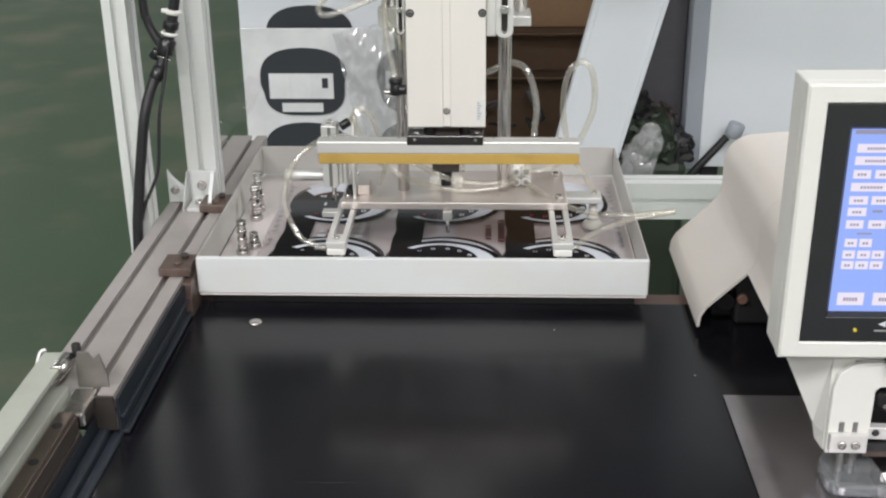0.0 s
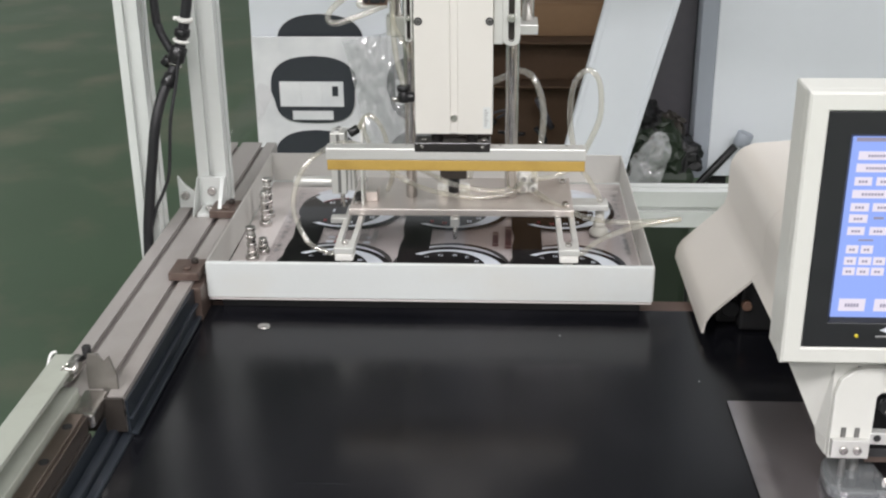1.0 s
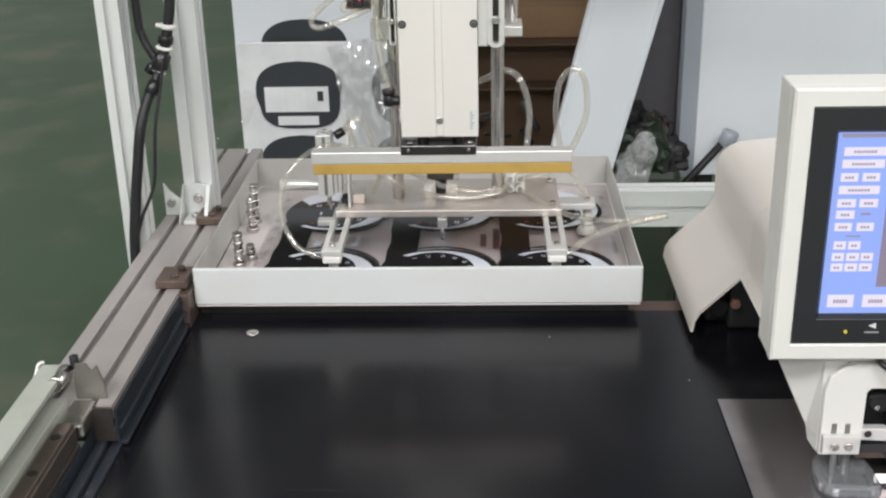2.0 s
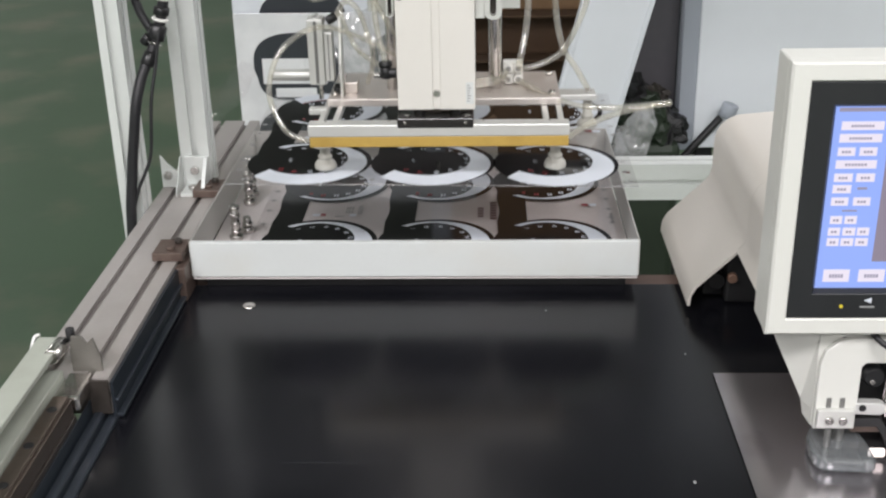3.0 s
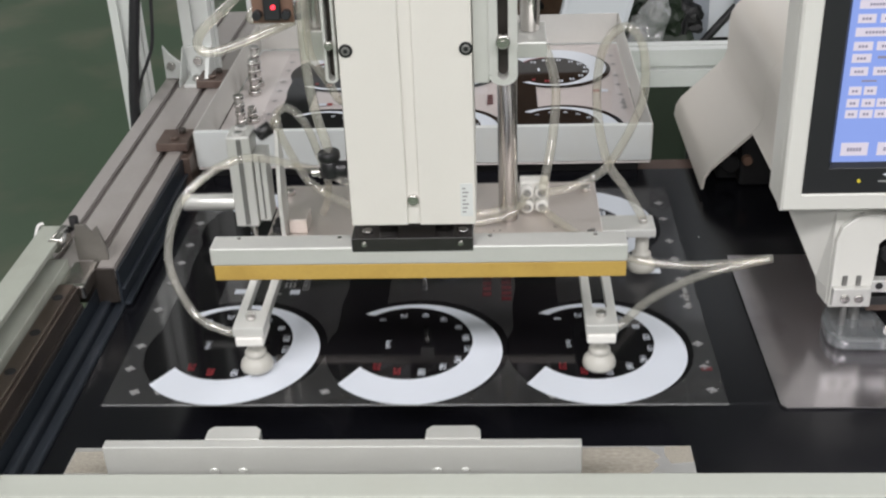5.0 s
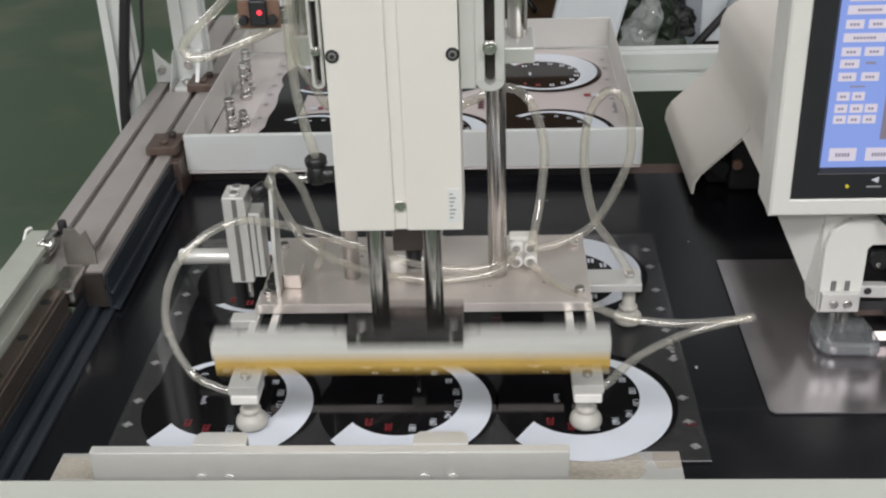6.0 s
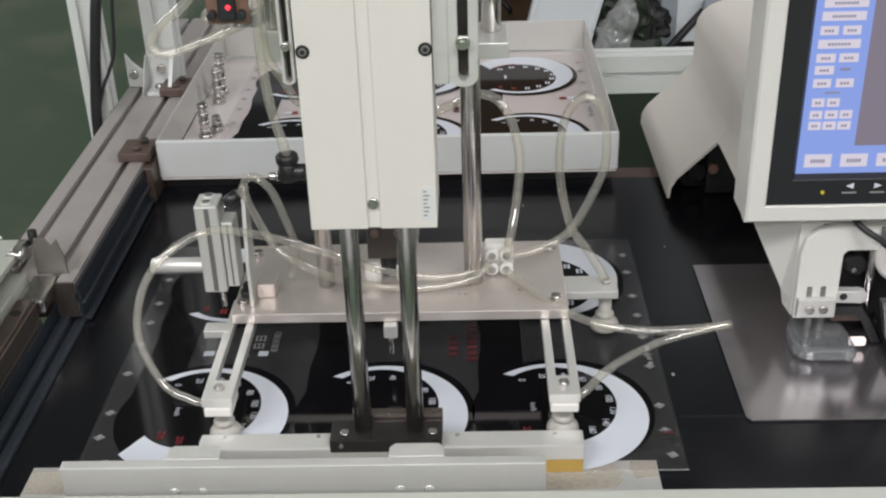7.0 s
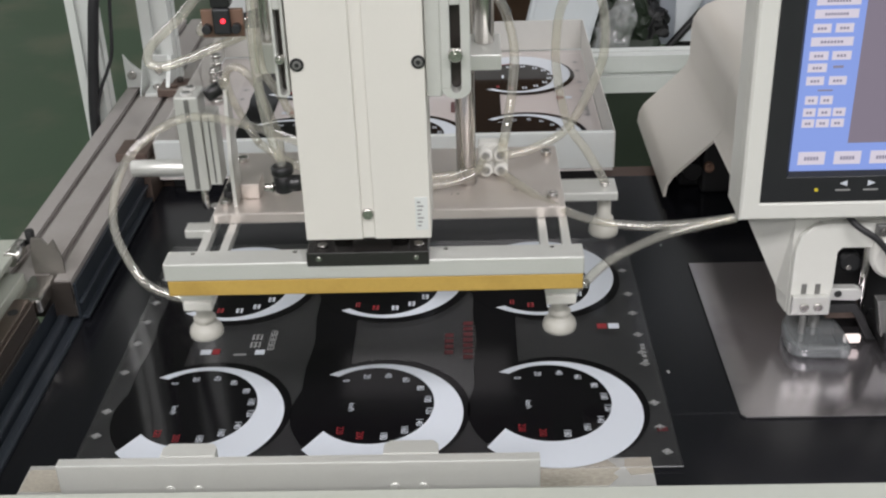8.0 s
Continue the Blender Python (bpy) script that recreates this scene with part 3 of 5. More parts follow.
part("fence", B((-0.286, 0.068, 0.868, 0.877, 0.8505, 0.909, 0.0008)), ALU, stop)
part("base_bar", B((-0.339, 0.160, 0.8780, 0.940, 0.8503, 0.8523, 0.0004)), ALU_DULL, stop)
for x in (-0.214, -0.0495):
    bm = bmesh.new()
    prism(bm, [(x + 0.003, 0.8772), (x + 0.044, 0.8772), (x + 0.0435, 0.888), (x + 0.0395, 0.8925), (x + 0.0075, 0.8925), (x + 0.0035, 0.888)], "z", 0.880, 0.9095, 0.0006)
    part("tab", bm, ALU, stop)
for x in (-0.204, -0.183, -0.038, -0.017):
    screw(stop, x, 0.868, 0.886, 0.0038, 0.0012, "y", ALU)
bm = bmesh.new()
prism(bm, [(0.069, 0.905), (0.124, 0.906), (0.132, 0.916), (0.128, 0.920), (0.134, 0.926), (0.124, 0.938), (0.069, 0.937)], "z", 0.8524, 0.8528)
part("tape", bm, TAPE, stop, "torn strip of yellowed tape")
bm = bmesh.new()
prism(bm, [(0.142, 0.918), (0.160, 0.920), (0.159, 0.9395), (0.139, 0.938), (0.138, 0.929)], "z", 0.8524, 0.8528)
part("tape", bm, TAPE, stop, "torn strip of yellowed tape")
bm = bmesh.new()
prism(bm, [(-0.338, 0.908), (-0.300, 0.907), (-0.298, 0.935), (-0.337, 0.934)], "z", 0.8524, 0.8528)
part("tape", bm, TAPE, stop, "torn strip of yellowed tape")

# ---- printed film sheets ----
SX0, SX1, SY0, SY1 = -0.305, 0.184, 0.927, 1.312
MID = (SY0 + SY1) / 2 - 0.004
CX = [-0.2175, -0.0645, 0.0868]


def crescent(cx, flip):
    """The white gauge band: thin at its start, wide at its cut end."""
    outer, inner = [], []
    n = 48
    for i in range(n + 1):
        a, b = radians(128 - 269 * i / n), radians(130 - 268 * i / n)
        outer.append((cx + 0.0012 + 0.0743 * math.cos(a), 1.001 + 0.075 * math.sin(a)))
        inner.append((cx - 0.002 + 0.0525 * math.cos(b), 1.015 + 0.055 * math.sin(b)))
    return [(x, 2 * MID - y) if flip else (x, y) for x, y in outer], [(x, 2 * MID - y) if flip else (x, y) for x, y in inner]


def ribbon(bm, a, b, z):
    va, vb = [bm.verts.new((*p, z)) for p in a], [bm.verts.new((*p, z)) for p in b]
    fs = [bm.faces.new((va[i], va[i + 1], vb[i + 1], vb[i])) for i in range(len(a) - 1)]
    bmesh.ops.recalc_face_normals(bm, faces=fs)
    if fs[0].normal.z < 0:
        bmesh.ops.reverse_faces(bm, faces=fs)


def flat(bm, pts, z):
    f = bm.faces.new([bm.verts.new((*p, z)) for p in pts])
    f.normal_update()
    if f.normal.z < 0:
        f.normal_flip()


def quad(bm, x, y, w, h, z, turn=0.0):
    c, s = math.cos(radians(turn)), math.sin(radians(turn))
    flat(bm, [(x + c * u * w / 2 - s * v * h / 2, y + s * u * w / 2 + c * v * h / 2) for u, v in ((-1, -1), (1, -1), (1, 1), (-1, 1))], z)


def text_mesh(body, size):
    cu = bpy.data.curves.new("figures", "FONT")
    cu.body, cu.size, cu.align_x, cu.align_y = body, size, "CENTER", "CENTER"
    tmp = bpy.data.objects.new("figures", cu)
    me = bpy.data.meshes.new_from_object(tmp)
    bpy.data.objects.remove(tmp)
    bpy.data.curves.remove(cu)
    return me


FIGURES = {}
for txt in [str(20 * i) for i in range(12)] + ["km/h"]:
    me = text_mesh(txt, 0.0072 if txt == "km/h" else 0.0086)
    me.materials.append(REDINK if txt in ("200", "220") else WHITEINK)
    FIGURES[txt] = me


def film_sheet(label, z):
    ob = thing("printed_sheet", (-0.06, MID, z), label, "printed sheet", "printed film sheets")
    # film with a gentle ripple along its free edge
    bm = bmesh.new()
    nx, ny = 48, 8
    g = [[bm.verts.new((SX0 + (SX1 - SX0) * i / nx, SY0 + (SY1 - SY0) * j / ny, z)) for j in range(ny + 1)] for i in range(nx + 1)]
    for i in range(nx):
        for j in range(ny):
            bm.faces.new((g[i][j], g[i + 1][j], g[i + 1][j + 1], g[i][j + 1]))
    part("film", bm, FILM, ob, "clear plastic film")
    # hazy pale strip on the front cut edge, its highlight built in
    part("cut_edge", B((SX0, SX1, SY0 - 0.0007, SY0 - 0.0001, z - 0.0002, z + 0.0004, 0)), CRUMPLE, ob)
    zk = z + 0.0004
    def figure(name, x, y, w, h, mat):
        bm = bmesh.new()
        if w > 0.004:
            for d in (-1, 1):
                for e in (-1, 0, 1):
                    quad(bm, x + d * w * 0.27, y + e * h * 0.36, w * 0.42, h * 0.22, zk + 0.0003)
                quad(bm, x + d * w * 0.38, y, w * 0.16, h, zk + 0.00035)
        else:
            quad(bm, x, y, w, h, zk + 0.0003)
        part(name, bm, mat, ob)

    def number(x, y, txt):
        # the dials lie on their side: figures read towards -y
        o = new("dial_figure", FIGURES[txt])
        o.parent = ob
        o.matrix_local = Matrix.Translation(Vector((x, y, zk + 0.0004)) - ob.location) @ pose(0, 0, 0, 0, 0, -90) @ Matrix.Diagonal((0.82, 1.0, 1.0, 1.0))
        tagged(o, "")

    for k, cx in enumerate(CX):
        bm = bmesh.new()
        # two gauge discs joined by a waisted web
        for flip in (False, True):
            pts = []
            for i in range(64):
                a = 2 * math.pi * i / 64
                x, y = cx + 0.0045 + 0.0768 * math.cos(a), 1.006 + 0.0775 * math.sin(a)
                pts.append((x, 2 * MID - y if flip else y))
            flat(bm, pts, zk)
        web = [(-0.066, 1.02), (-0.067, 1.075), (-0.064, 1.105)]
        left = web + [(x, 2 * MID - y) for x, y in web[::-1]]
        flat(bm, [(cx + x, y) for x, y in left] + [(cx - 0.0265, 2 * MID - 1.06), (cx - 0.0265, 1.06)], zk - 0.0001)
        part("black_print", bm, INK, ob, "black printed gauge face")
        for flip in (False, True):
            bm = bmesh.new()
            ribbon(bm, *crescent(cx, flip), zk + 0.0003)
            part("white_band", bm, WHITEINK, ob, "white crescent band")
            fy = (lambda y: 2 * MID - y + 0.0035) if flip else (lambda y: y - 0.0035)
            for i, (nx_, ny_) in enumerate([(-0.0285, 1.054), (-0.0105, 1.060), (0.0085, 1.061), (0.0245, 1.054), (0.0375, 1.041), (0.0445, 1.025), (0.0465, 1.008), (0.0385, 0.992), (0.0265, 0.982), (0.0095, 0.974)]):
                if flip:
                    figure("dial_figure", cx + nx_, fy(ny_), 0.0066 if i else 0.0045, 0.0085, WHITEINK if i > 1 else REDINK)
                else:
                    number(cx + nx_, fy(ny_), str(20 * i))
            if flip:
                figure("dial_figure", cx - 0.0205, fy(1.0145), 0.003, 0.012, WHITEINK)
            else:
                number(cx - 0.0205, fy(1.0145), "km/h")
            for i, (nx_, ny_) in enumerate(((-0.0105, 0.975), (-0.0275, 0.982))):
                if flip:
                    figure("dial_figure", cx + nx_, fy(ny_), 0.008, 0.0075, WHITEINK)
                else:
                    number(cx + nx_, fy(ny_), str(200 + 20 * i))
            if flip:
                bm = bmesh.new()
                a, b = crescent(cx, True)
                ribbon(bm, [(x, y - 0.0005) for x, y in b[40:49]], [(x, y + 0.0022) for x, y in b[40:49]], zk + 0.0006)
                part("red_line", bm, REDINK, ob, "thin red dial line")
        bm = bmesh.new()
        if k == 1:
            for x, w in ((0.0795, 0.009), (0.062, 0.008)):
                for j in range(7 if w > 0.0085 else 4):
                    quad(bm, cx + x, 1.086 + j * 0.0095 + (0.008 if w < 0.0085 else 0), w, 0.0065, zk)
            part("red_marks", bm, REDFADE, ob, "faded red lettering bars")
        elif k == 0:
            for x, y0, n_, w in ((0.034, 1.112, 2, 0.011), (0.049, 1.106, 4, 0.007)):
                for j in range(n_):
                    yy = y0 + j * (0.013 if n_ == 2 else 0.0085)
                    for e in (-1, 0, 1):
                        quad(bm, cx + x + e * w * 0.36, yy, w * 0.16, 0.0095 if n_ == 2 else 0.006, zk)
                    quad(bm, cx + x, yy + 0.004, w * 0.8, 0.0012, zk + 0.0001)
                    quad(bm, cx + x, yy - 0.003, w * 0.8, 0.0012, zk + 0.0001)
            quad(bm, cx + 0.022, 1.096, 0.012, 0.003, zk)
            tagged(part("window_marks", bm, GREYINK, ob, "small grey window figures"), kind="stuff")
            bm = bmesh.new()
            quad(bm, cx + 0.040, 1.0995, 0.009, 0.008, zk)
            part("white_marks", bm, WHITEINK, ob, "small white block")
            bm = bmesh.new()
            quad(bm, cx - 0.0105, 1.101, 0.010, 0.008, zk)
            part("white_marks", bm, WHITEINK, ob, "small white block")
            bm = bmesh.new()
            quad(bm, cx - 0.001, 1.1015, 0.007, 0.009, zk)
            part("red_marks", bm, REDINK, ob, "small red block")
        else:
            quad(bm, cx + 0.0655, 1.134, 0.010, 0.009, zk)
            part("white_marks", bm, WHITEINK, ob, "small white block")
            bm = bmesh.new()
            quad(bm, cx + 0.0545, 1.134, 0.009, 0.009, zk)
            part("red_marks", bm, REDINK, ob, "small red block")
    bm = bmesh.new()

    def register(x, y, turn):
        # an open square on its corner with a cross through it
        c_, s_ = math.cos(radians(turn)), math.sin(radians(turn))
        for u, v, w, h in ((-1, 0, 0.0011, 0.0062), (1, 0, 0.0011, 0.0062), (0, -1, 0.0062, 0.0011), (0, 1, 0.0062, 0.0011)):
            quad(bm, x + (c_ * u - s_ * v) * 0.0026, y + (s_ * u + c_ * v) * 0.0026, w, h, zk, turn)
        quad(bm, x, y, 0.0105, 0.0009, zk + 0.0001, turn - 45)
        quad(bm, x, y, 0.0009, 0.0080, zk + 0.0001, turn - 45)
        quad(bm, x, y, 0.0030, 0.0030, zk + 0.0002, turn)

    for mx in (0.173, -0.296):
        for i, my in enumerate((0.977, 1.011, 1.070, 1.088, 1.118, 1.156, 1.192, 1.239, 1.275)):
            if i != 3 or mx > 0:
                register(mx, my, 45)
    for mx, my in ((-0.283, 0.944), (-0.263, 0.944), (0.174, 0.945), (0.05, 0.938), (-0.13, 0.944)):
        register(mx, my, 30)
    for my in (1.075, 1.082, 1.095, 1.10):
        quad(bm, 0.1745, my, 0.004, 0.004, zk)
    red = bmesh.new()
    quad(red, 0.1745, 0.9745, 0.009, 0.006, zk)
    part("red_marks", red, REDFADE, ob, "small red block")
    tagged(part("register_print", bm, GREYINK, ob, "pale grey register marks"), kind="stuff")
    return ob


lifted = film_sheet("clear film printed with black gauges, carried by suction cups", 0.853)
stacked = film_sheet("clear film printed with black gauges, lying in the tray", 0.8535)
stacked.location.y += 0.555
stacked.location.z += 0.0155

# ---- transfer head ----
HEAD = Vector((-0.052, 0.96, 1.06))
head = thing("transfer_head", HEAD, "pneumatic transfer head with a press bar and a suction plate", "machine head")
bm = bmesh.new()
prism(bm, [(-0.0975, 0.945), (-0.0565, 0.945), (-0.0565, 0.947), (-0.0475, 0.947), (-0.0475, 0.945), (-0.007, 0.945), (-0.007, 1.002), (-0.0975, 1.002)], "z", 1.0512, 1.62, 0.0005)
part("cylinder_body", bm, BODY, head, "cream anodised dual-rod cylinder body")
for x in (-0.0925, -0.0110):
    screw(head, x, 0.945, 1.1845, 0.0048, 0.0012, "y", BLACK)
    part("socket", R(((x, 0.9438, 1.1845), (x, 0.9434, 1.1845), 0.0030, 14)), SLOT, head)
    part("socket", R(((x, 0.9434, 1.1845), (x, 0.9431, 1.1845), 0.0017, 6)), BLACK, head)
    screw(head, x, 0.945, 1.42, 0.0048, 0.0012, "y", BLACK)
bm = bmesh.new()
rod(bm, (-0.052, 0.9475, 1.071), (-0.052, 0.9443, 1.071), 0.0042, 14)
part("sensor_clip", bm, STEEL, head)
part("sticker", B((-0.0178, -0.0088, 0.9446, 0.945, 1.058, 1.084, 0)), WHITE, head, "small white type label")
bm = bmesh.new()
for i in range(7):
    box(bm, -0.0163, -0.0138 + 0.001 * (i % 3), 0.9443, 0.9446, 1.061 + i * 0.0031, 1.0622 + i * 0.0031, 0)
part("sticker_print", bm, GREYINK, head)
part("back_plate", B((-0.095, -0.010, 1.003, 1.015, 1.10, 1.62, 0.001)), ALU_DULL, head)
part("crosshead", B((-0.1365, 0.046, 1.016, 1.05, 1.30, 1.34, 0.001)), ALU_DULL, head)


def slotted(x0, x1, g=0.0035):
    bm = bmesh.new()
    c = (x0 + x1) / 2
    for a, b, z0, z1 in ((x0, c - g, 1.163, 1.245), (c + g, x1, 1.163, 1.245), (c - g, c + g, 1.221, 1.245)):
        box(bm, a, b, 0.950, 0.962, z0, z1, 0.0006)
    w = (x1 - x0) / 2
    foot = [(c - w * math.cos(math.pi * k / 8), 1.163 - w * 0.75 * math.sin(math.pi * k / 8)) for k in range(9)]
    slot_end = [(c + g * math.cos(math.pi * k / 6), 1.163 - g * math.sin(math.pi * k / 6)) for k in range(7)]
    prism(bm, foot + slot_end, "y", 0.950, 0.962)
    part("slotted_bracket", bm, ALU, head)
    # dark strip behind the open slot, its shade put into the colour
    part("slot_back", B((c - g - 0.0005, c + g + 0.0005, 0.9625, 0.967, 1.158, 1.24, 0)), BASEBAR, head)
    screw(head, c, 0.950, 1.188, min(0.005, g * 1.4), 0.006, "y")


slotted(0.004, 0.024)
slotted(-0.1085, -0.0995, 0.0022)
part("side_block", B((-0.0065, 0.0045, 0.9525, 1.0, 1.1565, 1.30, 0.0008)), ALU, head)
part("bearing_block", B((-0.0065, 0.046, 1.001, 1.05, 1.157, 1.169, 0.001)), ALU, head)
part("upper_rod", R(((0.034, 1.03, 1.169), (0.034, 1.03, 1.302), 0.0075)), STEEL, head)
part("bearing_block", B((-0.1365, -0.0955, 1.022, 1.042, 1.151, 1.1745, 0.001)), ALU, head)
part("upper_rod", R(((-0.1248, 1.03, 1.1745), (-0.1248, 1.03, 1.302), 0.0062)), STEEL, head)
bm = bmesh.new()
rod(bm, (-0.1085, 0.952, 1.094), (-0.0985, 0.952, 1.094), 0.006)
rod(bm, (-0.111, 0.952, 1.088), (-0.111, 0.952, 1.101), 0.0070)
rod(bm, (-0.111, 0.952, 1.101), (-0.1115, 0.952, 1.108), 0.0080)
part("elbow_fitting", bm, BLACK, head, "black push-in elbow fitting")
part("fitting_nut", R(((-0.113, 0.952, 1.091), (-0.118, 0.952, 1.091), 0.0028, 8), ((-0.118, 0.952, 1.091), (-0.120, 0.952, 1.091), 0.0042, 8), ((-0.120, 0.952, 1.091), (-0.125, 0.952, 1.091), 0.0030, 8)), STEEL, head)
part("supply_tube", T([(-0.111, 0.952, 1.106), (-0.1135, 0.952, 1.118), (-0.117, 0.953, 1.131), (-0.121, 0.954, 1.157), (-0.1225, 0.955, 1.187), (-0.1215, 0.955, 1.215), (-0.119, 0.958, 1.27), (-0.117, 0.97, 1.40), (-0.117, 0.98, 1.55)], 0.0034), TUBE, head, "clear air tube")
part("supply_tube", T([(-0.098, 0.99, 1.13), (-0.1044, 0.975, 1.1384), (-0.1108, 0.975, 1.1513), (-0.1183, 0.975, 1.1641), (-0.1229, 0.977, 1.1767), (-0.124, 0.985, 1.22), (-0.12, 0.99, 1.4), (-0.12, 0.995, 1.55)], 0.003), TUBE, head, "clear air tube")
sen = part("sensor_board", B((-0.157, -0.1285, 0.962, 0.966, 1.1995, 1.2185, 0.0005)), COPPER, head, "brown circuit board sensor")
for ex in (-0.1530, -0.1330):
    part("sensor_eye", R(((ex, 0.9618, 1.2065), (ex, 0.955, 1.2065), 0.0032, 14)), BEZEL, sen)
part("sensor_housing", B((-0.1485, -0.1365, 0.957, 0.9618, 1.2025, 1.2205, 0.0015)), BEZEL, sen)
part("sensor_led", R(((-0.1412, 0.9575, 1.2121), (-0.1412, 0.9560, 1.2121), 0.0016, 12)), LED_R, sen, "lit red indicator")
part("sensor_plug", B((-0.1490, -0.1360, 0.958, 0.970, 1.2207, 1.2330, 0.001)), BLACK, sen)
bm = bmesh.new()
prism(bm, [(-0.1490, 1.2333), (-0.1360, 1.2333), (-0.1240, 1.2385), (-0.1240, 1.2430), (-0.1600, 1.2430), (-0.1600, 1.2385)], "y", 0.960, 0.966, 0.0006)
part("sensor_bracket", bm, BLACK, sen, "black forked bracket")
part("sensor_cable", T([(-0.144, 0.964, 1.243), (-0.150, 0.97, 1.247), (-0.165, 0.98, 1.236), (-0.15, 0.99, 1.245), (-0.12, 1.0, 1.25)], 0.0018), RUBBER, sen)
part("sensor_bracket", B((-0.148, -0.112, 0.9705, 0.985, 1.244, 1.248, 0.0005)), BLACK, head)
part("sensor_bracket", B((-0.1265, -0.112, 0.985, 1.004, 1.244, 1.258, 0.0005)), BLACK, head)
part("vacuum_tube", T([(-0.130, 0.969, 1.199), (-0.143, 0.967, 1.194), (-0.169, 0.966, 1.184), (-0.190, 0.966, 1.178), (-0.199, 0.967, 1.183), (-0.193, 0.968, 1.195), (-0.169, 0.97, 1.216), (-0.150, 0.975, 1.245), (-0.14, 0.98, 1.32)], 0.0034), TUBE, head, "clear vacuum tube")
part("vacuum_tube", T([(-0.125, 0.985, 1.205), (-0.145, 0.99, 1.195), (-0.165, 0.99, 1.195), (-0.150, 0.995, 1.21)], 0.0035), TUBE, head, "clear vacuum tube")

# the cylinder group is 3 % smaller and hangs a little forward of the plate
def resize(obs, k, shift):
    for o in obs:
        o.data.transform(Matrix.Translation(shift) @ Matrix.Scale(k, 4))


resize([o for o in head.children_recursive if o.type == "MESH"], 0.97, Vector((0.002, -0.023, 0.0113)))

# press bar on its two rods
bar = part("press_bar", B((-0.199, 0.101, 0.9205, 0.9405, 1.0323, 1.0465, 0.0012)), ALU, head, "aluminium press bar")
part("amber_strip", B((-0.1975, 0.1005, 0.9213, 0.936, 1.0195, 1.0325, 0.001)), BRASS, bar, "amber resin strip")
bm = B((-0.0955, -0.0085, 0.9198, 0.9475, 1.0425, 1.0540, 0.001))
part("block_plate", B((-0.0665, -0.0085, 0.9480, 0.9560, 1.0425, 1.0585, 0.001)), BLOCKTOP, bar, "browned steel back plate")
part("black_block", bm, BLOCK, bar, "black anodised clamping block")
part("rod", R(((-0.070, 0.936, 1.050), (-0.070, 0.936, 1.262), 0.0068)), DARKSTEEL, bar, "chromed piston rod")
part("rod", R(((-0.0295, 0.936, 1.050), (-0.0295, 0.936, 1.262), 0.0068)), DARKSTEEL, bar, "chromed piston rod")
for x in (-0.180, -0.106, 0.003, 0.079):
    screw(bar, x, 0.936, 1.046, 0.0019, 0.0006)
for x in (-0.0865, -0.0175):
    screw(bar, x, 0.9198, 1.0490, 0.0020, 0.0008, "y")
for x in (-0.0845, -0.0160):
    part("rod_nut", R(((x, 0.9300, 1.0540), (x, 0.9300, 1.0555), 0.0042, 6)), STEEL, bar)

resize([bar] + list(bar.children_recursive), 1.006, Vector((-0.0004, 0.0046, -0.0023)))

# suction plate with its cups and tubes
plate = part("suction_plate", B((-0.196, 0.100, 1.072, 1.200, 0.903, 0.9125, 0.0009)), MILLED, head, "milled aluminium suction plate")
PT = 0.9125
part("guide_rod", R(((-0.116, 1.121, PT), (-0.116, 1.121, 1.50), 0.0075)), STEEL, plate, "ground steel guide rod")
part("guide_rod", R(((0.0175, 1.123, PT), (0.0175, 1.123, 1.50), 0.0085)), STEEL, plate, "ground steel guide rod")
for x in (-0.188, 0.090):
    screw(plate, x, 1.090, PT, 0.0048, 0.005)
    screw(plate, x, 1.180, PT, 0.0048, 0.005)


def arm_front(x):
    bm = bmesh.new()
    for a, b, y0, y1 in ((x - 0.0125, x - 0.0055, 0.985, 1.10), (x + 0.0055, x + 0.0125, 0.985, 1.10), (x - 0.0125, x + 0.0125, 0.960, 0.987), (x - 0.0125, x + 0.0125, 1.098, 1.115)):
        box(bm, a, b, y0, y1, 0.8945, 0.9025, 0.0008)
    a = part("arm", bm, ALU, plate, "slotted aluminium arm")
    part("holder", B((x - 0.0113, x + 0.0113, 0.959, 0.989, 0.8855, 0.894, 0.0015)), NYLON, plate, "white cup holder")
    screw(plate, x, 0.974, 0.9025, 0.0042, 0.004)


def cup(x, y, top=0.886):
    bm = bmesh.new()
    revolve(bm, (x, y, 0.8550), [(0.0112, 0), (0.0130, 0.0010), (0.0134, 0.0036), (0.0126, 0.0072), (0.0104, 0.0100), (0.0080, 0.0116), (0.0072, 0.0132), (0.0086, 0.0144), (0.0088, 0.0162), (0.0070, 0.0176), (0.0062, 0.0188), (0.0060, top - 0.8550)])
    part("suction_cup", bm, SILICONE, plate, "milky silicone bellows suction cup")


for ax in (-0.189, 0.0885):
    arm_front(ax)
    cup(ax, 0.975)
for ax, bx in ((0.100, 0.149),):
    part("side_arm", B((ax, bx, 1.118, 1.148, 0.8945, 0.9025, 0.0008)), ALU, plate, "aluminium side arm")
    cx = bx - 0.010 if ax > 0 else ax + 0.010
    cup(cx, 1.133, 0.895)
    screw(plate, cx, 1.133, 0.9025, 0.0042, 0.004)
part("lower_tab", B((-0.219, -0.1965, 1.060, 1.075, 0.896, 0.9035, 0.0008)), ALU, plate)
part("front_lug", B((-0.062, -0.050, 1.065, 1.080, 0.890, 0.9025, 0.0008)), ALU, plate)
part("front_pin", R(((-0.056, 1.070, 0.872), (-0.056, 1.070, 0.890), 0.0028, 12)), STEEL, plate)
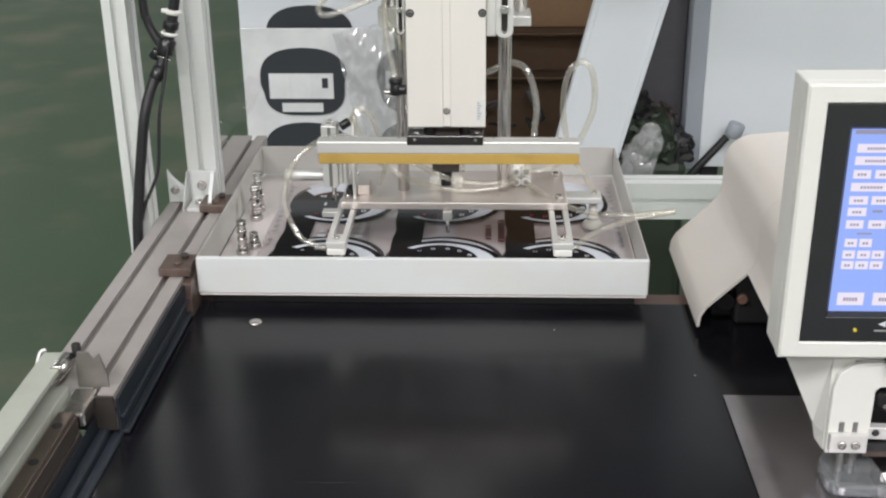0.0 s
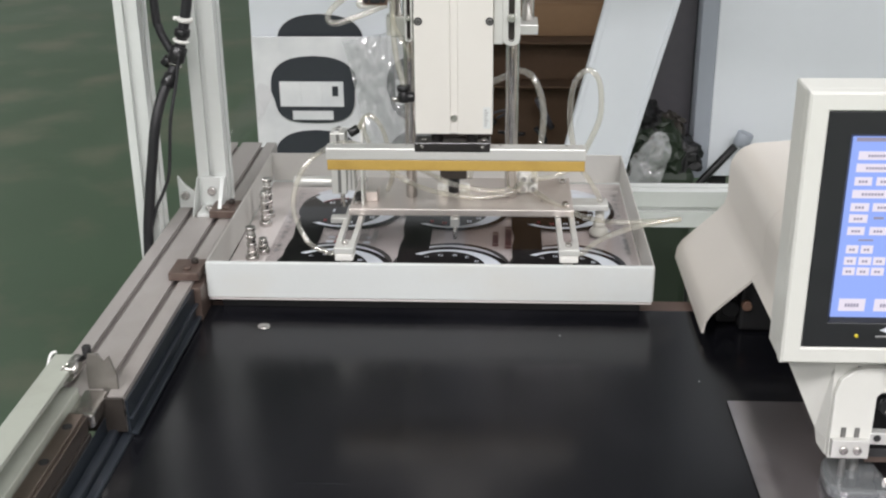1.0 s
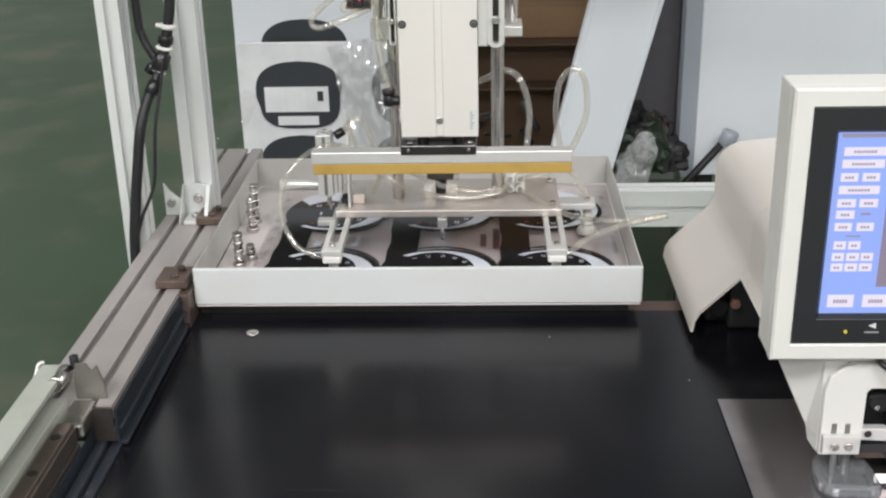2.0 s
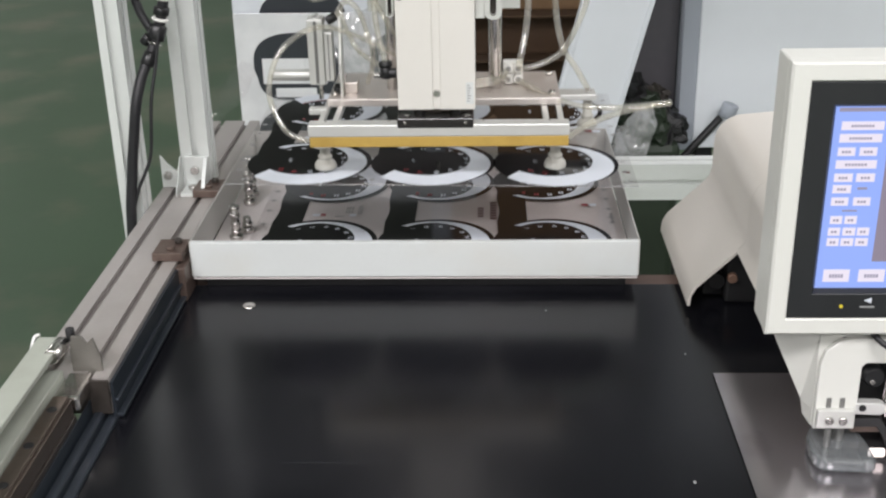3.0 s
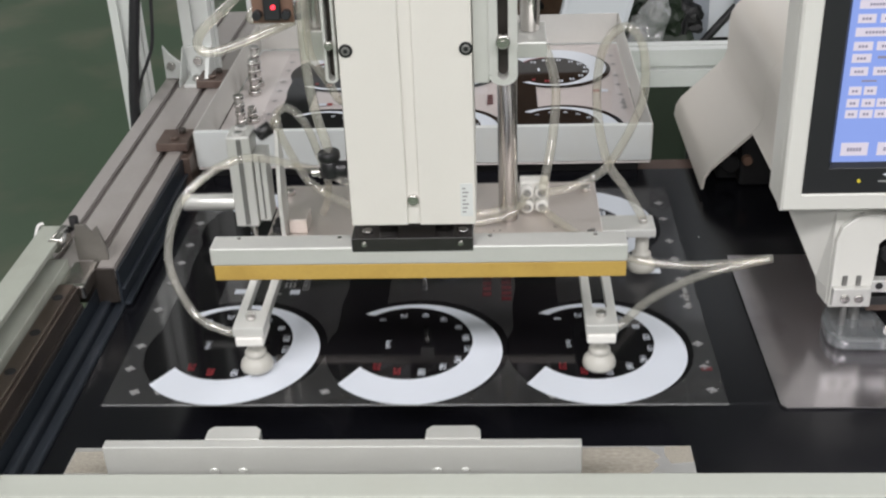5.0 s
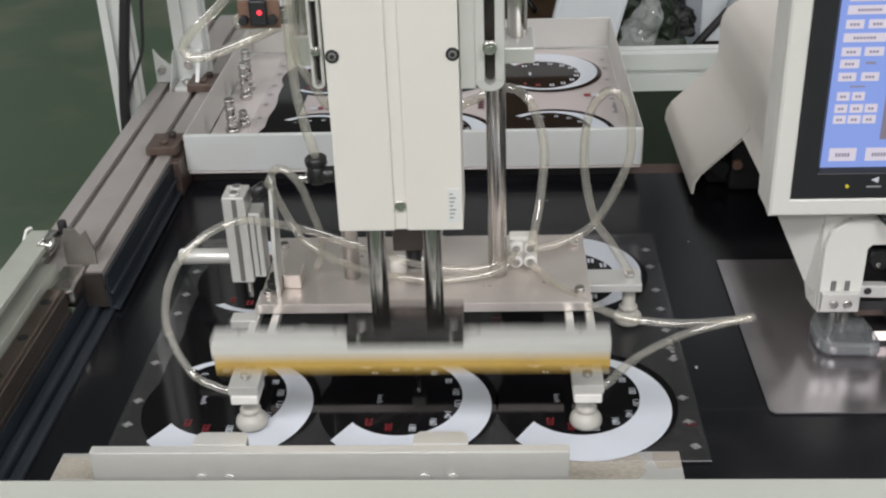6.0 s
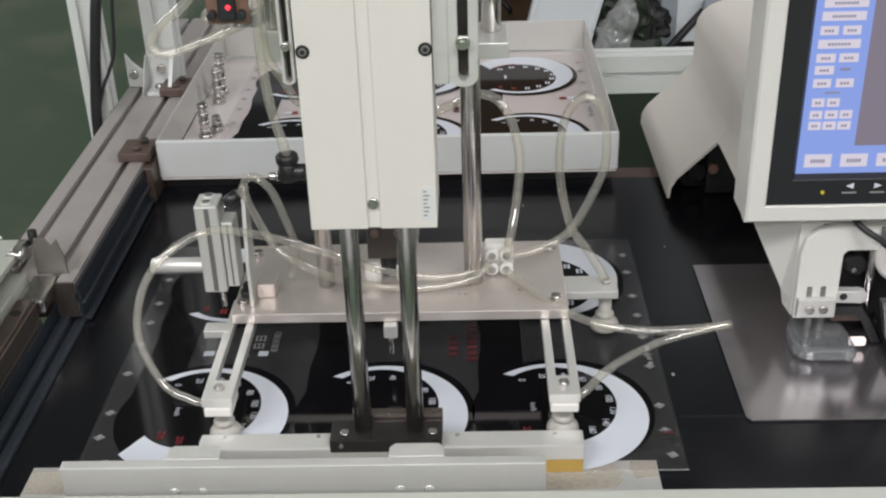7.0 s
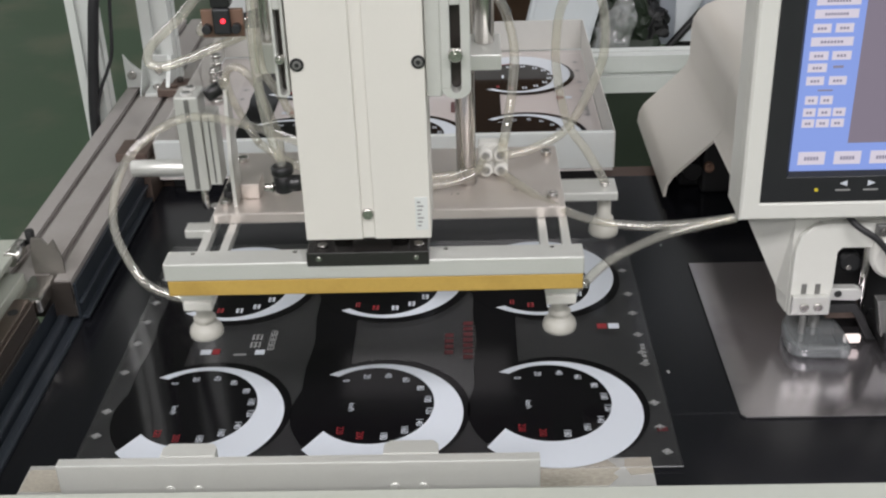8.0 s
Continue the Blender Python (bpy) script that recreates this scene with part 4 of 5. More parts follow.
# small side cylinder on an upright plate
side = part("side_cylinder", B((-0.219, -0.199, 1.085, 1.112, 0.928, 1.012, 0.0012), (-0.1985, -0.188, 1.088, 1.110, 0.932, 0.995, 0.001)), ALU, plate, "small aluminium guide cylinder")
part("groove", B((-0.2105, -0.2065, 1.0843, 1.0852, 0.930, 1.010, 0)), SLOT, side)
part("groove", B((-0.1938, -0.1925, 1.0873, 1.0882, 0.934, 0.993, 0)), SLOT, side)
for py in (1.0915, 1.1045):
    part("port", R(((-0.209, py, 1.0118), (-0.209, py, 1.0142), 0.0052, 14)), ALU_DULL, side)
    part("port_hole", R(((-0.209, py, 1.0140), (-0.209, py, 1.0146), 0.0034, 12)), SLOT, side)
part("piston_pin", R(((-0.207, 1.098, 0.906), (-0.207, 1.098, 0.929), 0.003, 12)), STEEL, side)
part("fitting", R(((-0.196, 1.105, 1.005), (-0.184, 1.108, 1.012), 0.006, 12)), BLACK, side)
bm = bmesh.new()
prism(bm, [(1.085, PT), (1.112, PT), (1.112, 0.985), (1.104, 1.012), (1.099, 1.012), (1.085, 0.955)], "x", -0.1805, -0.177, 0.0005)
part("upright", bm, ALU, plate, "upright aluminium bracket")
part("upright_foot", B((-0.1768, -0.160, 1.100, 1.125, PT, PT + 0.014, 0.001)), MILLED, plate)
part("side_bar", R(((-0.278, 1.135, 0.928), (-0.200, 1.135, 0.928), 0.0075)), ALU, plate, "bright round side bar")
screw(plate, -0.186, 1.100, PT, 0.0052, 0.009, mat=DARK)
screw(plate, -0.186, 1.112, PT, 0.0052, 0.009, mat=DARK)
# coupling in the middle
part("coupling", B((-0.078, -0.042, 1.128, 1.150, 0.935, 0.975, 0.001)), BASEBAR, plate, "dark brown coupling block")
for x in (-0.070, -0.050):
    screw(plate, x, 1.128, 0.962, 0.004, 0.003, "y", RUST)
part("coupling_rod", R(((-0.060, 1.142, PT), (-0.060, 1.142, 0.936), 0.008)), DARK, plate)
for x in (-0.074, -0.045):
    part("pad", R(((x, 1.128, PT), (x, 1.128, PT + 0.016), 0.0075)), NYLON, plate, "white nylon pad")
# tube manifold
man = part("manifold", B((0.028, 0.054, 1.138, 1.152, PT, PT + 0.030, 0.002)), NYLON, plate, "white tube manifold")
for mx in (0.0345, 0.0475):
    for mz in (PT + 0.008, PT + 0.022):
        part("port", R(((mx, 1.138, mz), (mx, 1.130, mz), 0.0062, 16)), NYLON, man)
        part("port_hole", R(((mx, 1.1302, mz), (mx, 1.1293, mz), 0.0036, 12)), GREYINK, man)
part("tube", T([(-0.203, 0.974, 0.889), (-0.215, 0.977, 0.891), (-0.238, 0.985, 0.902), (-0.256, 1.0, 0.943), (-0.241, 1.015, 0.990), (-0.20, 1.035, 1.0135), (-0.155, 1.055, 0.999), (-0.10, 1.08, 0.965), (-0.06, 1.10, 0.938), (-0.01, 1.11, 0.925), (0.025, 1.12, 0.927), (0.0345, 1.131, 0.9205)], 0.0034), TUBE, plate, "clear vacuum tube")
part("tube", T([(-0.154, 1.09, 0.969), (-0.135, 1.085, 0.957), (-0.105, 1.09, 0.938), (-0.06, 1.10, 0.922), (-0.02, 1.105, 0.918), (0.02, 1.115, 0.922), (0.0345, 1.131, 0.9345)], 0.0034), TUBE, plate, "clear vacuum tube")
part("tube", T([(-0.185, 1.108, 1.010), (-0.178, 1.104, 1.021), (-0.1765, 1.10, 1.015), (-0.174, 1.10, 1.005), (-0.164, 1.10, 0.981), (-0.154, 1.09, 0.969)], 0.0034), TUBE, plate, "clear vacuum tube")
part("tube", T([(-0.183, 1.112, 1.010), (-0.176, 1.108, 1.026), (-0.165, 1.102, 1.030), (-0.153, 1.10, 1.017), (-0.145, 1.10, 0.993), (-0.139, 1.102, 0.968), (-0.142, 1.115, 0.940), (-0.150, 1.13, 0.918)], 0.0034), TUBE, plate, "clear vacuum tube")
part("tube", T([(0.0475, 1.131, 0.9345), (0.052, 1.135, 0.955), (0.058, 1.15, 0.985), (0.060, 1.16, 1.025), (0.048, 1.17, 1.062), (0.028, 1.18, 1.072), (0.005, 1.19, 1.060), (-0.02, 1.20, 1.04), (-0.03, 1.20, 0.98), (-0.04, 1.19, 0.915)], 0.0042), TUBE, plate, "clear vacuum tube")
part("tube", T([(0.0475, 1.131, 0.9345), (0.060, 1.130, 0.9365), (0.077, 1.131, 0.941), (0.105, 1.135, 0.957), (0.128, 1.135, 1.002), (0.135, 1.136, 1.031), (0.131, 1.137, 1.069), (0.116, 1.139, 1.083), (0.099, 1.141, 1.063), (0.095, 1.142, 1.015), (0.105, 1.140, 0.962), (0.122, 1.137, 0.935), (0.134, 1.134, 0.915), (0.139, 1.133, 0.905)], 0.0038), TUBE, plate, "clear vacuum tube")
part("tube", T([(0.0475, 1.130, 0.920), (0.060, 1.11, 0.918), (0.085, 1.085, 0.911), (0.12, 1.06, 0.906), (0.16, 1.045, 0.907), (0.20, 1.04, 0.911), (0.234, 1.042, 0.914)], 0.0036), TUBE, plate, "clear vacuum tube")
part("tube", T([(0.234, 1.042, 0.914), (0.205, 1.036, 0.911), (0.17, 1.025, 0.907), (0.130, 1.0, 0.901), (0.108, 0.98, 0.893), (0.100, 0.976, 0.889)], 0.0036), TUBE, plate, "clear vacuum tube")

# overhead axis that carries the head
gantry = thing("overhead_axis", (-0.04, 1.5, 1.62), "overhead linear axis on profile posts", "linear axis")
part("axis_beam", B((-0.085, -0.005, 0.80, 2.05, 1.63, 1.71, 0.001)), POST, gantry)
part("cross_beam", B((-0.49, 0.75, 1.70, 1.74, 1.712, 1.75, 0.001)), POST, gantry)
part("side_post", B((0.72, 0.76, 1.70, 1.74, 0, 1.711, 0.001)), POST, gantry)

# ---- sewing head with its control screen ----
mon = thing("control_screen", (0.40, 1.10, 0.988), "ivory boxed touch-screen control panel, switched on", "control panel")
MX0, MX1, MZ0, MZ1, MY = 0.247, 0.545, 0.988, 1.229, 1.083
part("front_frame", ring(bmesh.new(), (MX0, MX1, MZ0, MZ1), (0.2635, 0.5315, 1.0035, 1.2135), MY, MY + 0.0118, 0.0, 0.002), ENAMEL_W, mon, "white front frame")
part("housing", B((MX0, MX1, MY + 0.0119, MY + 0.047, MZ0, MZ1, 0.002)), ENAMEL_W, mon, "ivory enamelled housing")
SXL, SXR, SZ0, SZ1 = 0.2875, 0.498, 1.032, 1.190
part("bezel", ring(bmesh.new(), (0.2637, 0.5313, 1.0037, 1.2133), (SXL - 0.004, SXR + 0.004, SZ0 - 0.005, SZ1 + 0.004), MY + 0.001, MY + 0.0088, 0.004, 0.001), BEZEL, mon, "black plastic bezel")
scr = part("screen", B((SXL - 0.003, SXR + 0.003, MY + 0.007, MY + 0.0115, SZ0 - 0.003, SZ1 + 0.003, 0)), SCREEN, mon, "lit blue touch screen")


def tile(u, v, w, h, mat, name, lift=0.0008, parent=None):
    """A flat patch on the lit screen, from its top left corner, in millimetres."""
    x, z = SXL + u / 1000, SZ1 - v / 1000
    return part(name, B((x, x + w / 1000, MY + 0.007 - lift, MY + 0.007 - lift + 0.0003, z - h / 1000, z, 0)), mat, scr)


tile(44, 4, 164, 131, SCREEN_G, "window")
tile(2, 0, 205, 3.2, MARK, "title_bar", 0.0006)
for v, cols in ((11.5, ((5, 34),)), (22, ((4.5, 34),)), (33.5, ((4.5, 14), (22, 14))), (44.5, ((4, 33),)), (56, ((4, 15), (22, 15))), (66, ((4, 15),)), (77, ((4, 14), (22, 14))),
                (93.5, ((5, 10), (17, 10))), (104, ((4.5, 10), (16.5, 10.5), (28.5, 10))), (113.5, ((4.5, 10), (16, 10.5), (28, 10.5))), (142.5, ((5, 22), (34.5, 22), (64, 22), (94, 22), (124, 22), (154, 22)))):
    h = 11.5 if v > 140 else 7.2
    for u, w in cols:
        tile(u, v, w, h, BUTTON, "button")
        n = max(2, int(w / 4.2))
        span = min(w * 0.55, n * 2.6)
        for i in range(n):
            tile(u + w / 2 - span / 2 + i * span / n, v + h * 0.36, span / n * 0.7, h * 0.28, MARK, "button_text", 0.0014)
tile(24, 68, 8, 2, MARK, "blue_text")
tile(14, 88, 12, 1.4, MARK, "blue_text")
part("power_led", R(((0.309, MY + 0.0012, 1.0155), (0.309, MY - 0.0005, 1.0155), 0.0015, 10)), LED_Y, mon, "amber power light")
for i in range(5):
    kx = 0.331 + i * 0.023
    part("key_slot", B((kx - 0.006, kx + 0.006, MY + 0.0002, MY + 0.0015, 1.0142, 1.0155, 0)), GREYINK, mon)
    bm = bmesh.new()
    s = 1 if i % 2 else -1
    prism(bm, [(kx - 0.003 * s, 1.0185), (kx - 0.003 * s, 1.0235), (kx + 0.003 * s, 1.021)], "y", MY + 0.0002, MY + 0.0012)
    part("key_arrow", bm, WHITEINK, mon)

sew = thing("sewing_head", (0.38, 1.25, TZ), "ivory sewing machine head with a folded side guard", "sewing machine")
# folded guard, open at its near end
YN, YF = 1.399, 1.625
outer = [(0.238, 0.858), (0.2395, 0.872), (0.2455, 0.883), (0.289, 0.926), (0.297, 0.936), (0.300, 0.948), (0.300, 0.986), (0.302, 0.996), (0.307, 1.005), (0.316, 1.013), (0.328, 1.018), (0.372, 1.022), (0.50, 1.022)]
inner_ = [(0.50, 1.019), (0.374, 1.019), (0.329, 1.015), (0.318, 1.010), (0.3095, 1.003), (0.305, 0.995), (0.303, 0.986), (0.303, 0.946), (0.2995, 0.934), (0.291, 0.9235), (0.248, 0.881), (0.2425, 0.871), (0.241, 0.858)]
bm = bmesh.new()
prism(bm, outer + inner_, "y", YN, YF, smooth=True)
part("side_guard", bm, ENAMEL, sew, "folded ivory side guard")
bm = bmesh.new()
prism(bm, [(0.2895, 0.9265), (0.297, 0.936), (0.300, 0.948), (0.300, 0.986), (0.302, 0.996), (0.307, 1.005), (0.316, 1.013), (0.328, 1.018), (0.372, 1.022), (0.50, 1.022), (0.50, 0.9265)], "y", 1.175, YN - 0.0005, smooth=True)
part("arm_cover", bm, ENAMEL, sew, "ivory enamelled machine arm")
part("pillar", B((0.36, 0.50, 1.20, 1.60, TZ + 0.0005, 0.926, 0.003)), ENAMEL, sew)
bm = bmesh.new()
prism(bm, inner_[3:] + [(0.50, 0.858), (0.50, 1.015)], "y", YF - 0.003, YF - 0.0002)
part("guard_back", bm, ENAMEL, sew)
mech = part("motor", B((0.262, 0.330, 1.44, 1.56, TZ + 0.001, 0.895, 0.004), (0.285, 0.45, 1.42, 1.58, TZ + 0.001, 0.915, 0.004)), DARK, sew, "dark oily motor under the guard")
part("motor_screw", R(((0.291, 1.42, 0.886), (0.291, 1.412, 0.886), 0.006, 14)), COPPER, mech, "reddish screw head")
part("motor_cap", R(((0.275, 1.44, 0.876), (0.275, 1.425, 0.876), 0.011, 18)), DARK, mech)
# needle head below the screen
bm = bmesh.new()
front = [(0.3015, 1.02), (0.3015, 0.978), (0.3018, 0.900), (0.3018, 0.884), (0.309, 0.884), (0.309, 0.955), (0.320, 0.975), (0.80, 0.980), (0.80, 1.02)]
rear = [(0.259, 1.02), (0.259, 0.982), (0.2965, 0.900), (0.2995, 0.884), (0.309, 0.884), (0.309, 0.955), (0.320, 0.975), (0.80, 0.980), (0.80, 1.02)]
va = [bm.verts.new((x, 1.104, z)) for x, z in front]
vb = [bm.verts.new((x, 1.124, z)) for x, z in rear]
bm.faces.new(va[::-1])
bm.faces.new(vb)
for i in range(len(va)):
    bm.faces.new((va[i], va[(i + 1) % len(va)], vb[(i + 1) % len(vb)], vb[i]))
bmesh.ops.recalc_face_normals(bm, faces=bm.faces[:])
part("needle_housing", bm, ENAMEL_W, sew)
bm = bmesh.new()
prism(bm, [(0.3025, 0.884), (0.3025, 0.950), (0.306, 0.964), (0.317, 0.9735), (0.328, 0.9765), (0.80, 0.9765), (0.80, 0.952), (0.343, 0.952), (0.3395, 0.948), (0.3395, 0.884)], "y", 1.097, 1.1035, 0.001)
part("face_plate", bm, ENAMEL_W, sew, "white face plate with an arched cut-out")
# solid dark box stands for the shaded opening; continues unseen to shade the plate
part("dark_bay", B((0.340, 0.80, 1.13, 1.16, 0.862, 0.951, 0.001)), DARK, sew, "dark fill of the shaded needle bay")
for x in (0.314, 0.326):
    part("slot", B((x - 0.0022, x + 0.0022, 1.0958, 1.0968, 0.902, 0.917, 0.0006)), SLOT, sew)
clampb = part("foot_clamp", B((0.3035, 0.3365, 1.090, 1.0965, 0.8885, 0.907, 0.001)), ALU, sew, "small aluminium foot clamp")
for x in (0.314, 0.326):
    screw(clampb, x, 1.090, 0.8975, 0.004, 0.003, "y")
bm = bmesh.new()
prism(bm, [(0.3015, 1.092), (0.3025, 1.083), (0.3065, 1.076), (0.314, 1.0725), (0.352, 1.0705), (0.356, 1.074), (0.356, 1.10), (0.352, 1.13), (0.310, 1.13), (0.3035, 1.115)], "z", 0.8535, 0.8665, 0.0028)
part("presser_foot", bm, ACRYLIC, sew, "smoky clear presser guard")
bm = B((0.315, 0.348, 1.082, 1.125, 0.8535, 0.8575, 0.001), (0.311, 0.350, 1.105, 1.128, 0.858, 0.8655, 0.001))
rod(bm, (0.3165, 1.096, 0.858), (0.3165, 1.096, 0.886), 0.0032, 12)
rod(bm, (0.330, 1.108, 0.858), (0.330, 1.108, 0.884), 0.005, 12)
part("foot_sole", bm, FOOT, sew, "worn grey steel foot sole")
part("needle_bar", R(((0.372, 1.115, 0.870), (0.372, 1.115, 0.952), 0.004)), STEEL, sew)
bm = bmesh.new()
prism(bm, [(0.338, 0.8995), (0.361, 0.8985), (0.3655, 0.9005), (0.367, 0.9045), (0.3655, 0.9085), (0.361, 0.911), (0.338, 0.9115)], "y", 1.0965, 1.106, 0.0012)
part("link", bm, ALU_DULL, sew, "rounded white link arm")
part("pivot", R(((0.3445, 1.0965, 0.9065), (0.3445, 1.0950, 0.9065), 0.0034, 14)), DARK, sew)
part("lever", R(((0.389, 1.108, 0.947), (0.389, 1.088, 0.945), 0.0225, 28)), NYLON, sew, "round white tension lever")
part("lever_slit", B((0.3885, 0.3895, 1.0868, 1.0885, 0.926, 0.940, 0)), SLOT, sew)
part("top_bracket", B((0.368, 0.42, 1.092, 1.0965, 0.9655, 0.9765, 0.001)), FOOT, sew, "small steel bracket")
part("lever_screw", R(((0.375, 1.092, 0.971), (0.375, 1.088, 0.971), 0.0038, 12)), STEEL, sew)
bm = bmesh.new()
prism(bm, [(0.340, 0.893), (0.364, 0.893), (0.373, 0.880), (0.386, 0.8545), (0.377, 0.8545), (0.3665, 0.876), (0.361, 0.884), (0.340, 0.884)], "y", 1.100, 1.112, 0.001)
part("finger_guard", bm, DARK, sew, "bent dark finger guard")
part("bay_roller", R(((0.360, 1.129, 0.925), (0.360, 1.118, 0.925), 0.010, 18)), BEZEL, sew)
part("bay_screw", R(((0.358, 1.118, 0.921), (0.358, 1.1165, 0.921), 0.0026, 12)), STEEL, sew)
part("bay_block", B((0.341, 0.372, 1.110, 1.128, 0.872, 0.882, 0.001)), RUST, sew)
part("needle_light", B((0.3545, 0.3695, 1.0905, 1.0965, 0.8570, 0.8650, 0.002)), SEWLIGHT, sew, "small glowing needle lamp")
bm = bmesh.new()
prism(bm, [(0.376, 0.905), (0.384, 0.868), (0.392, 0.8545), (0.60, 0.8545), (0.60, 0.905)], "y", 1.085, 1.0965, 0.0012)
part("tension_plate", bm, FOOT, sew, "slanted grey steel plate")
part("hook_arm", B((0.385, 0.60, 1.075, 1.129, 0.857, 0.872, 0.003)), DARK, sew)
part("cable", T([(0.342, 1.10, 0.985), (0.350, 1.088, 0.978), (0.366, 1.082, 0.968), (0.378, 1.08, 0.954), (0.386, 1.082, 0.935), (0.392, 1.085, 0.92)], 0.0028), RUBBER, sew, "black cable")
part("neck", B((0.36, 0.50, 1.131, 1.162, 1.021, 1.10, 0.003)), ENAMEL, sew)
bm = bmesh.new()
prism(bm, [(0.2425, 0.995), (0.247, 0.990), (1.0, 0.990), (1.0, 1.254), (0.2425, 1.254)], "z", TZ + 0.0004, TZ + 0.0024, 0.0006)
solid("throat_plate", bm, PLATE, "brushed steel bed plate laid on the black table", "steel plate")

# ---- behind the machine ----
cab = thing("grey_cabinet", (1.2, 2.9, 0), "tall pale blue-grey sheet-metal cabinet", "cabinet")
# sides and bottom get a darker grey: their shade is in the colour
part("side", B((0.450, 0.487, 2.80, 3.4, 0.565, 2.0, 0.002)), PANEL_D, cab, "side edge in a shaded grey")
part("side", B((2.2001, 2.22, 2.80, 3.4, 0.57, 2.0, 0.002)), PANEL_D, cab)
part("front", B((0.4871, 2.2, 2.80, 2.82, 0.57, 2.0, 0.003)), PANEL, cab)
part("back", B((0.4871, 2.2, 3.38, 3.4, 0.57, 2.0, 0.003)), PANEL, cab)
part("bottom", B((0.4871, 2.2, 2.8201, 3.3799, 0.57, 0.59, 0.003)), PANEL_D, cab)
part("top", B((0.4871, 2.2, 2.8201, 3.3799, 1.98, 2.0, 0.003)), PANEL, cab)
for lx in (0.50, 2.15):
    for ly in (2.83, 3.33):
        part("leg", B((lx, lx + 0.04, ly, ly + 0.04, 0, 0.5699, 0.002)), DARK, cab)
lean = thing("leaning_panel", (0.2, 2.6, 0), "long pale blue-grey panel leaning at a slant", "panel")
bm = bmesh.new()
prism(bm, [(-0.06, 0.0), (0.115, 0.0), (0.281, 0.67), (0.450, 1.33), (0.29, 1.33), (0.135, 0.67)], "y", 2.60, 2.63, 0.002)
part("panel", bm, PANEL, lean)
for x0, z0, x1, z1 in ((0.281, 0.67, 0.4425, 1.30), (0.1355, 0.67, 0.2845, 1.30)):
    bm = bmesh.new()
    prism(bm, [(x0 - 0.011, z0), (x0 - 0.002, z0), (x1 - 0.002, z1), (x1 - 0.011, z1)] if x0 > 0.2 else [(x0 + 0.002, z0), (x0 + 0.010, z0), (x1 + 0.010, z1), (x1 + 0.002, z1)], "y", 2.5955, 2.5998, 0.001)
    part("edge_fold", bm, PANEL, lean)
clutter = thing("floor_clutter", (0.38, 2.75, 0), "dark pile of rags and bagged offcuts between panels", "clutter")
for px, py, pz, pr, mat in ((0.36, 2.75, 0.65, 0.06, GREENBOX), (0.41, 2.77, 0.63, 0.05, DARK), (0.335, 2.77, 0.71, 0.045, DARK), (0.385, 2.78, 0.69, 0.04, BASEBAR)):
    bm = bmesh.new()
    bmesh.ops.create_icosphere(bm, subdivisions=4, radius=pr, matrix=pose(px, py, pz))
    for v in bm.verts:
        v.co += noise.noise_vector(v.co * 25) * 0.03 + noise.noise_vector(v.co * 80) * 0.010
    part("rag", bm, mat, clutter, "dark crumpled rag")
# added sheet: the gap's shade put in as a dark purple-grey plane
part("backing_board", B((0.33, 0.449, 2.86, 2.88, 0, 1.7, 0.002)), PANEL_K, clutter, "dark sheet for the shaded gap")
part("crate", B((0.27, 0.445, 2.70, 2.79, 0, 0.615, 0.02)), GREENBOX, clutter, "dark green plastic crate")
bm = bmesh.new()
bmesh.ops.create_icosphere(bm, subdivisions=5, radius=0.1, matrix=pose(0.322, 2.645, 0.625, 0, 20, 0) @ Matrix.Diagonal((0.36, 0.3, 1.0, 1)))
for v in bm.verts:
    v.co += noise.noise_vector(v.co * 20) * 0.022 + noise.noise_vector(v.co * 60) * 0.009
part("plastic_bag", bm, CRUMPLE, clutter, "crumpled clear plastic bag")
tool = thing("hand_tool", (0.5, 2.7, 0.6), "black tool with a grey ball head leaning on the cabinet", "tool")
part("shaft", R(((0.452, 2.72, 0.0), (0.43, 2.73, 0.58), 0.012), ((0.43, 2.73, 0.54), (0.538, 2.75, 0.66), 0.009)), DARK, tool)
part("ball_head", R(((0.549, 2.75, 0.660), (0.560, 2.75, 0.692), 0.019, 16)), PANEL_D, tool)

shelf = thing("storage_rack", (0.1, 3.1, 0), "storage rack filled with brown cardboard boxes", "rack")
for x in (-0.12, 0.36):
    part("upright", B((x - 0.02, x + 0.02, 3.0, 3.04, 0, 2.0, 0.002)), PANEL_D, shelf)
    part("upright", B((x - 0.02, x + 0.02, 3.40, 3.44, 0, 2.0, 0.002)), PANEL_D, shelf)
for z in (0.20, 0.735, 0.845, 1.3):
    part("board", B((-0.14, 0.38, 2.99, 3.45, z - 0.006, z, 0.002)), CARD_SHADE, shelf)
# added dark sheet hides the pale cabinet and stands for shade behind boxes
part("back_sheet", B((-0.14, 0.38, 3.441, 3.446, 0, 1.9, 0)), DARK, shelf)
# the two lower boxes carry their shade in a darker cardboard colour
for (x0, x1, z0, z1, mat) in ((-0.05, 0.345, 0.8455, 0.926, CARD), (-0.04, 0.335, 0.7355, 0.834, CARD_SHADE), (-0.03, 0.33, 0.2005, 0.715, CARD_SHADE), (-0.09, 0.30, 1.3005, 1.55, CARD)):
    bx = thing("cardboard_box", ((x0 + x1) / 2, 3.1, z0), "closed brown cardboard box on the rack", "box", "rack boxes")
    part("carton", B((x0, x1, 3.05, 3.38, z0, z1, 0.004)), mat, bx)
    part("flap", B((x0 + 0.004, x1 - 0.004, 3.0485, 3.2, z1 + 0.0002, z1 + 0.003, 0.0005)), mat, bx)
rnd = random.Random(9)
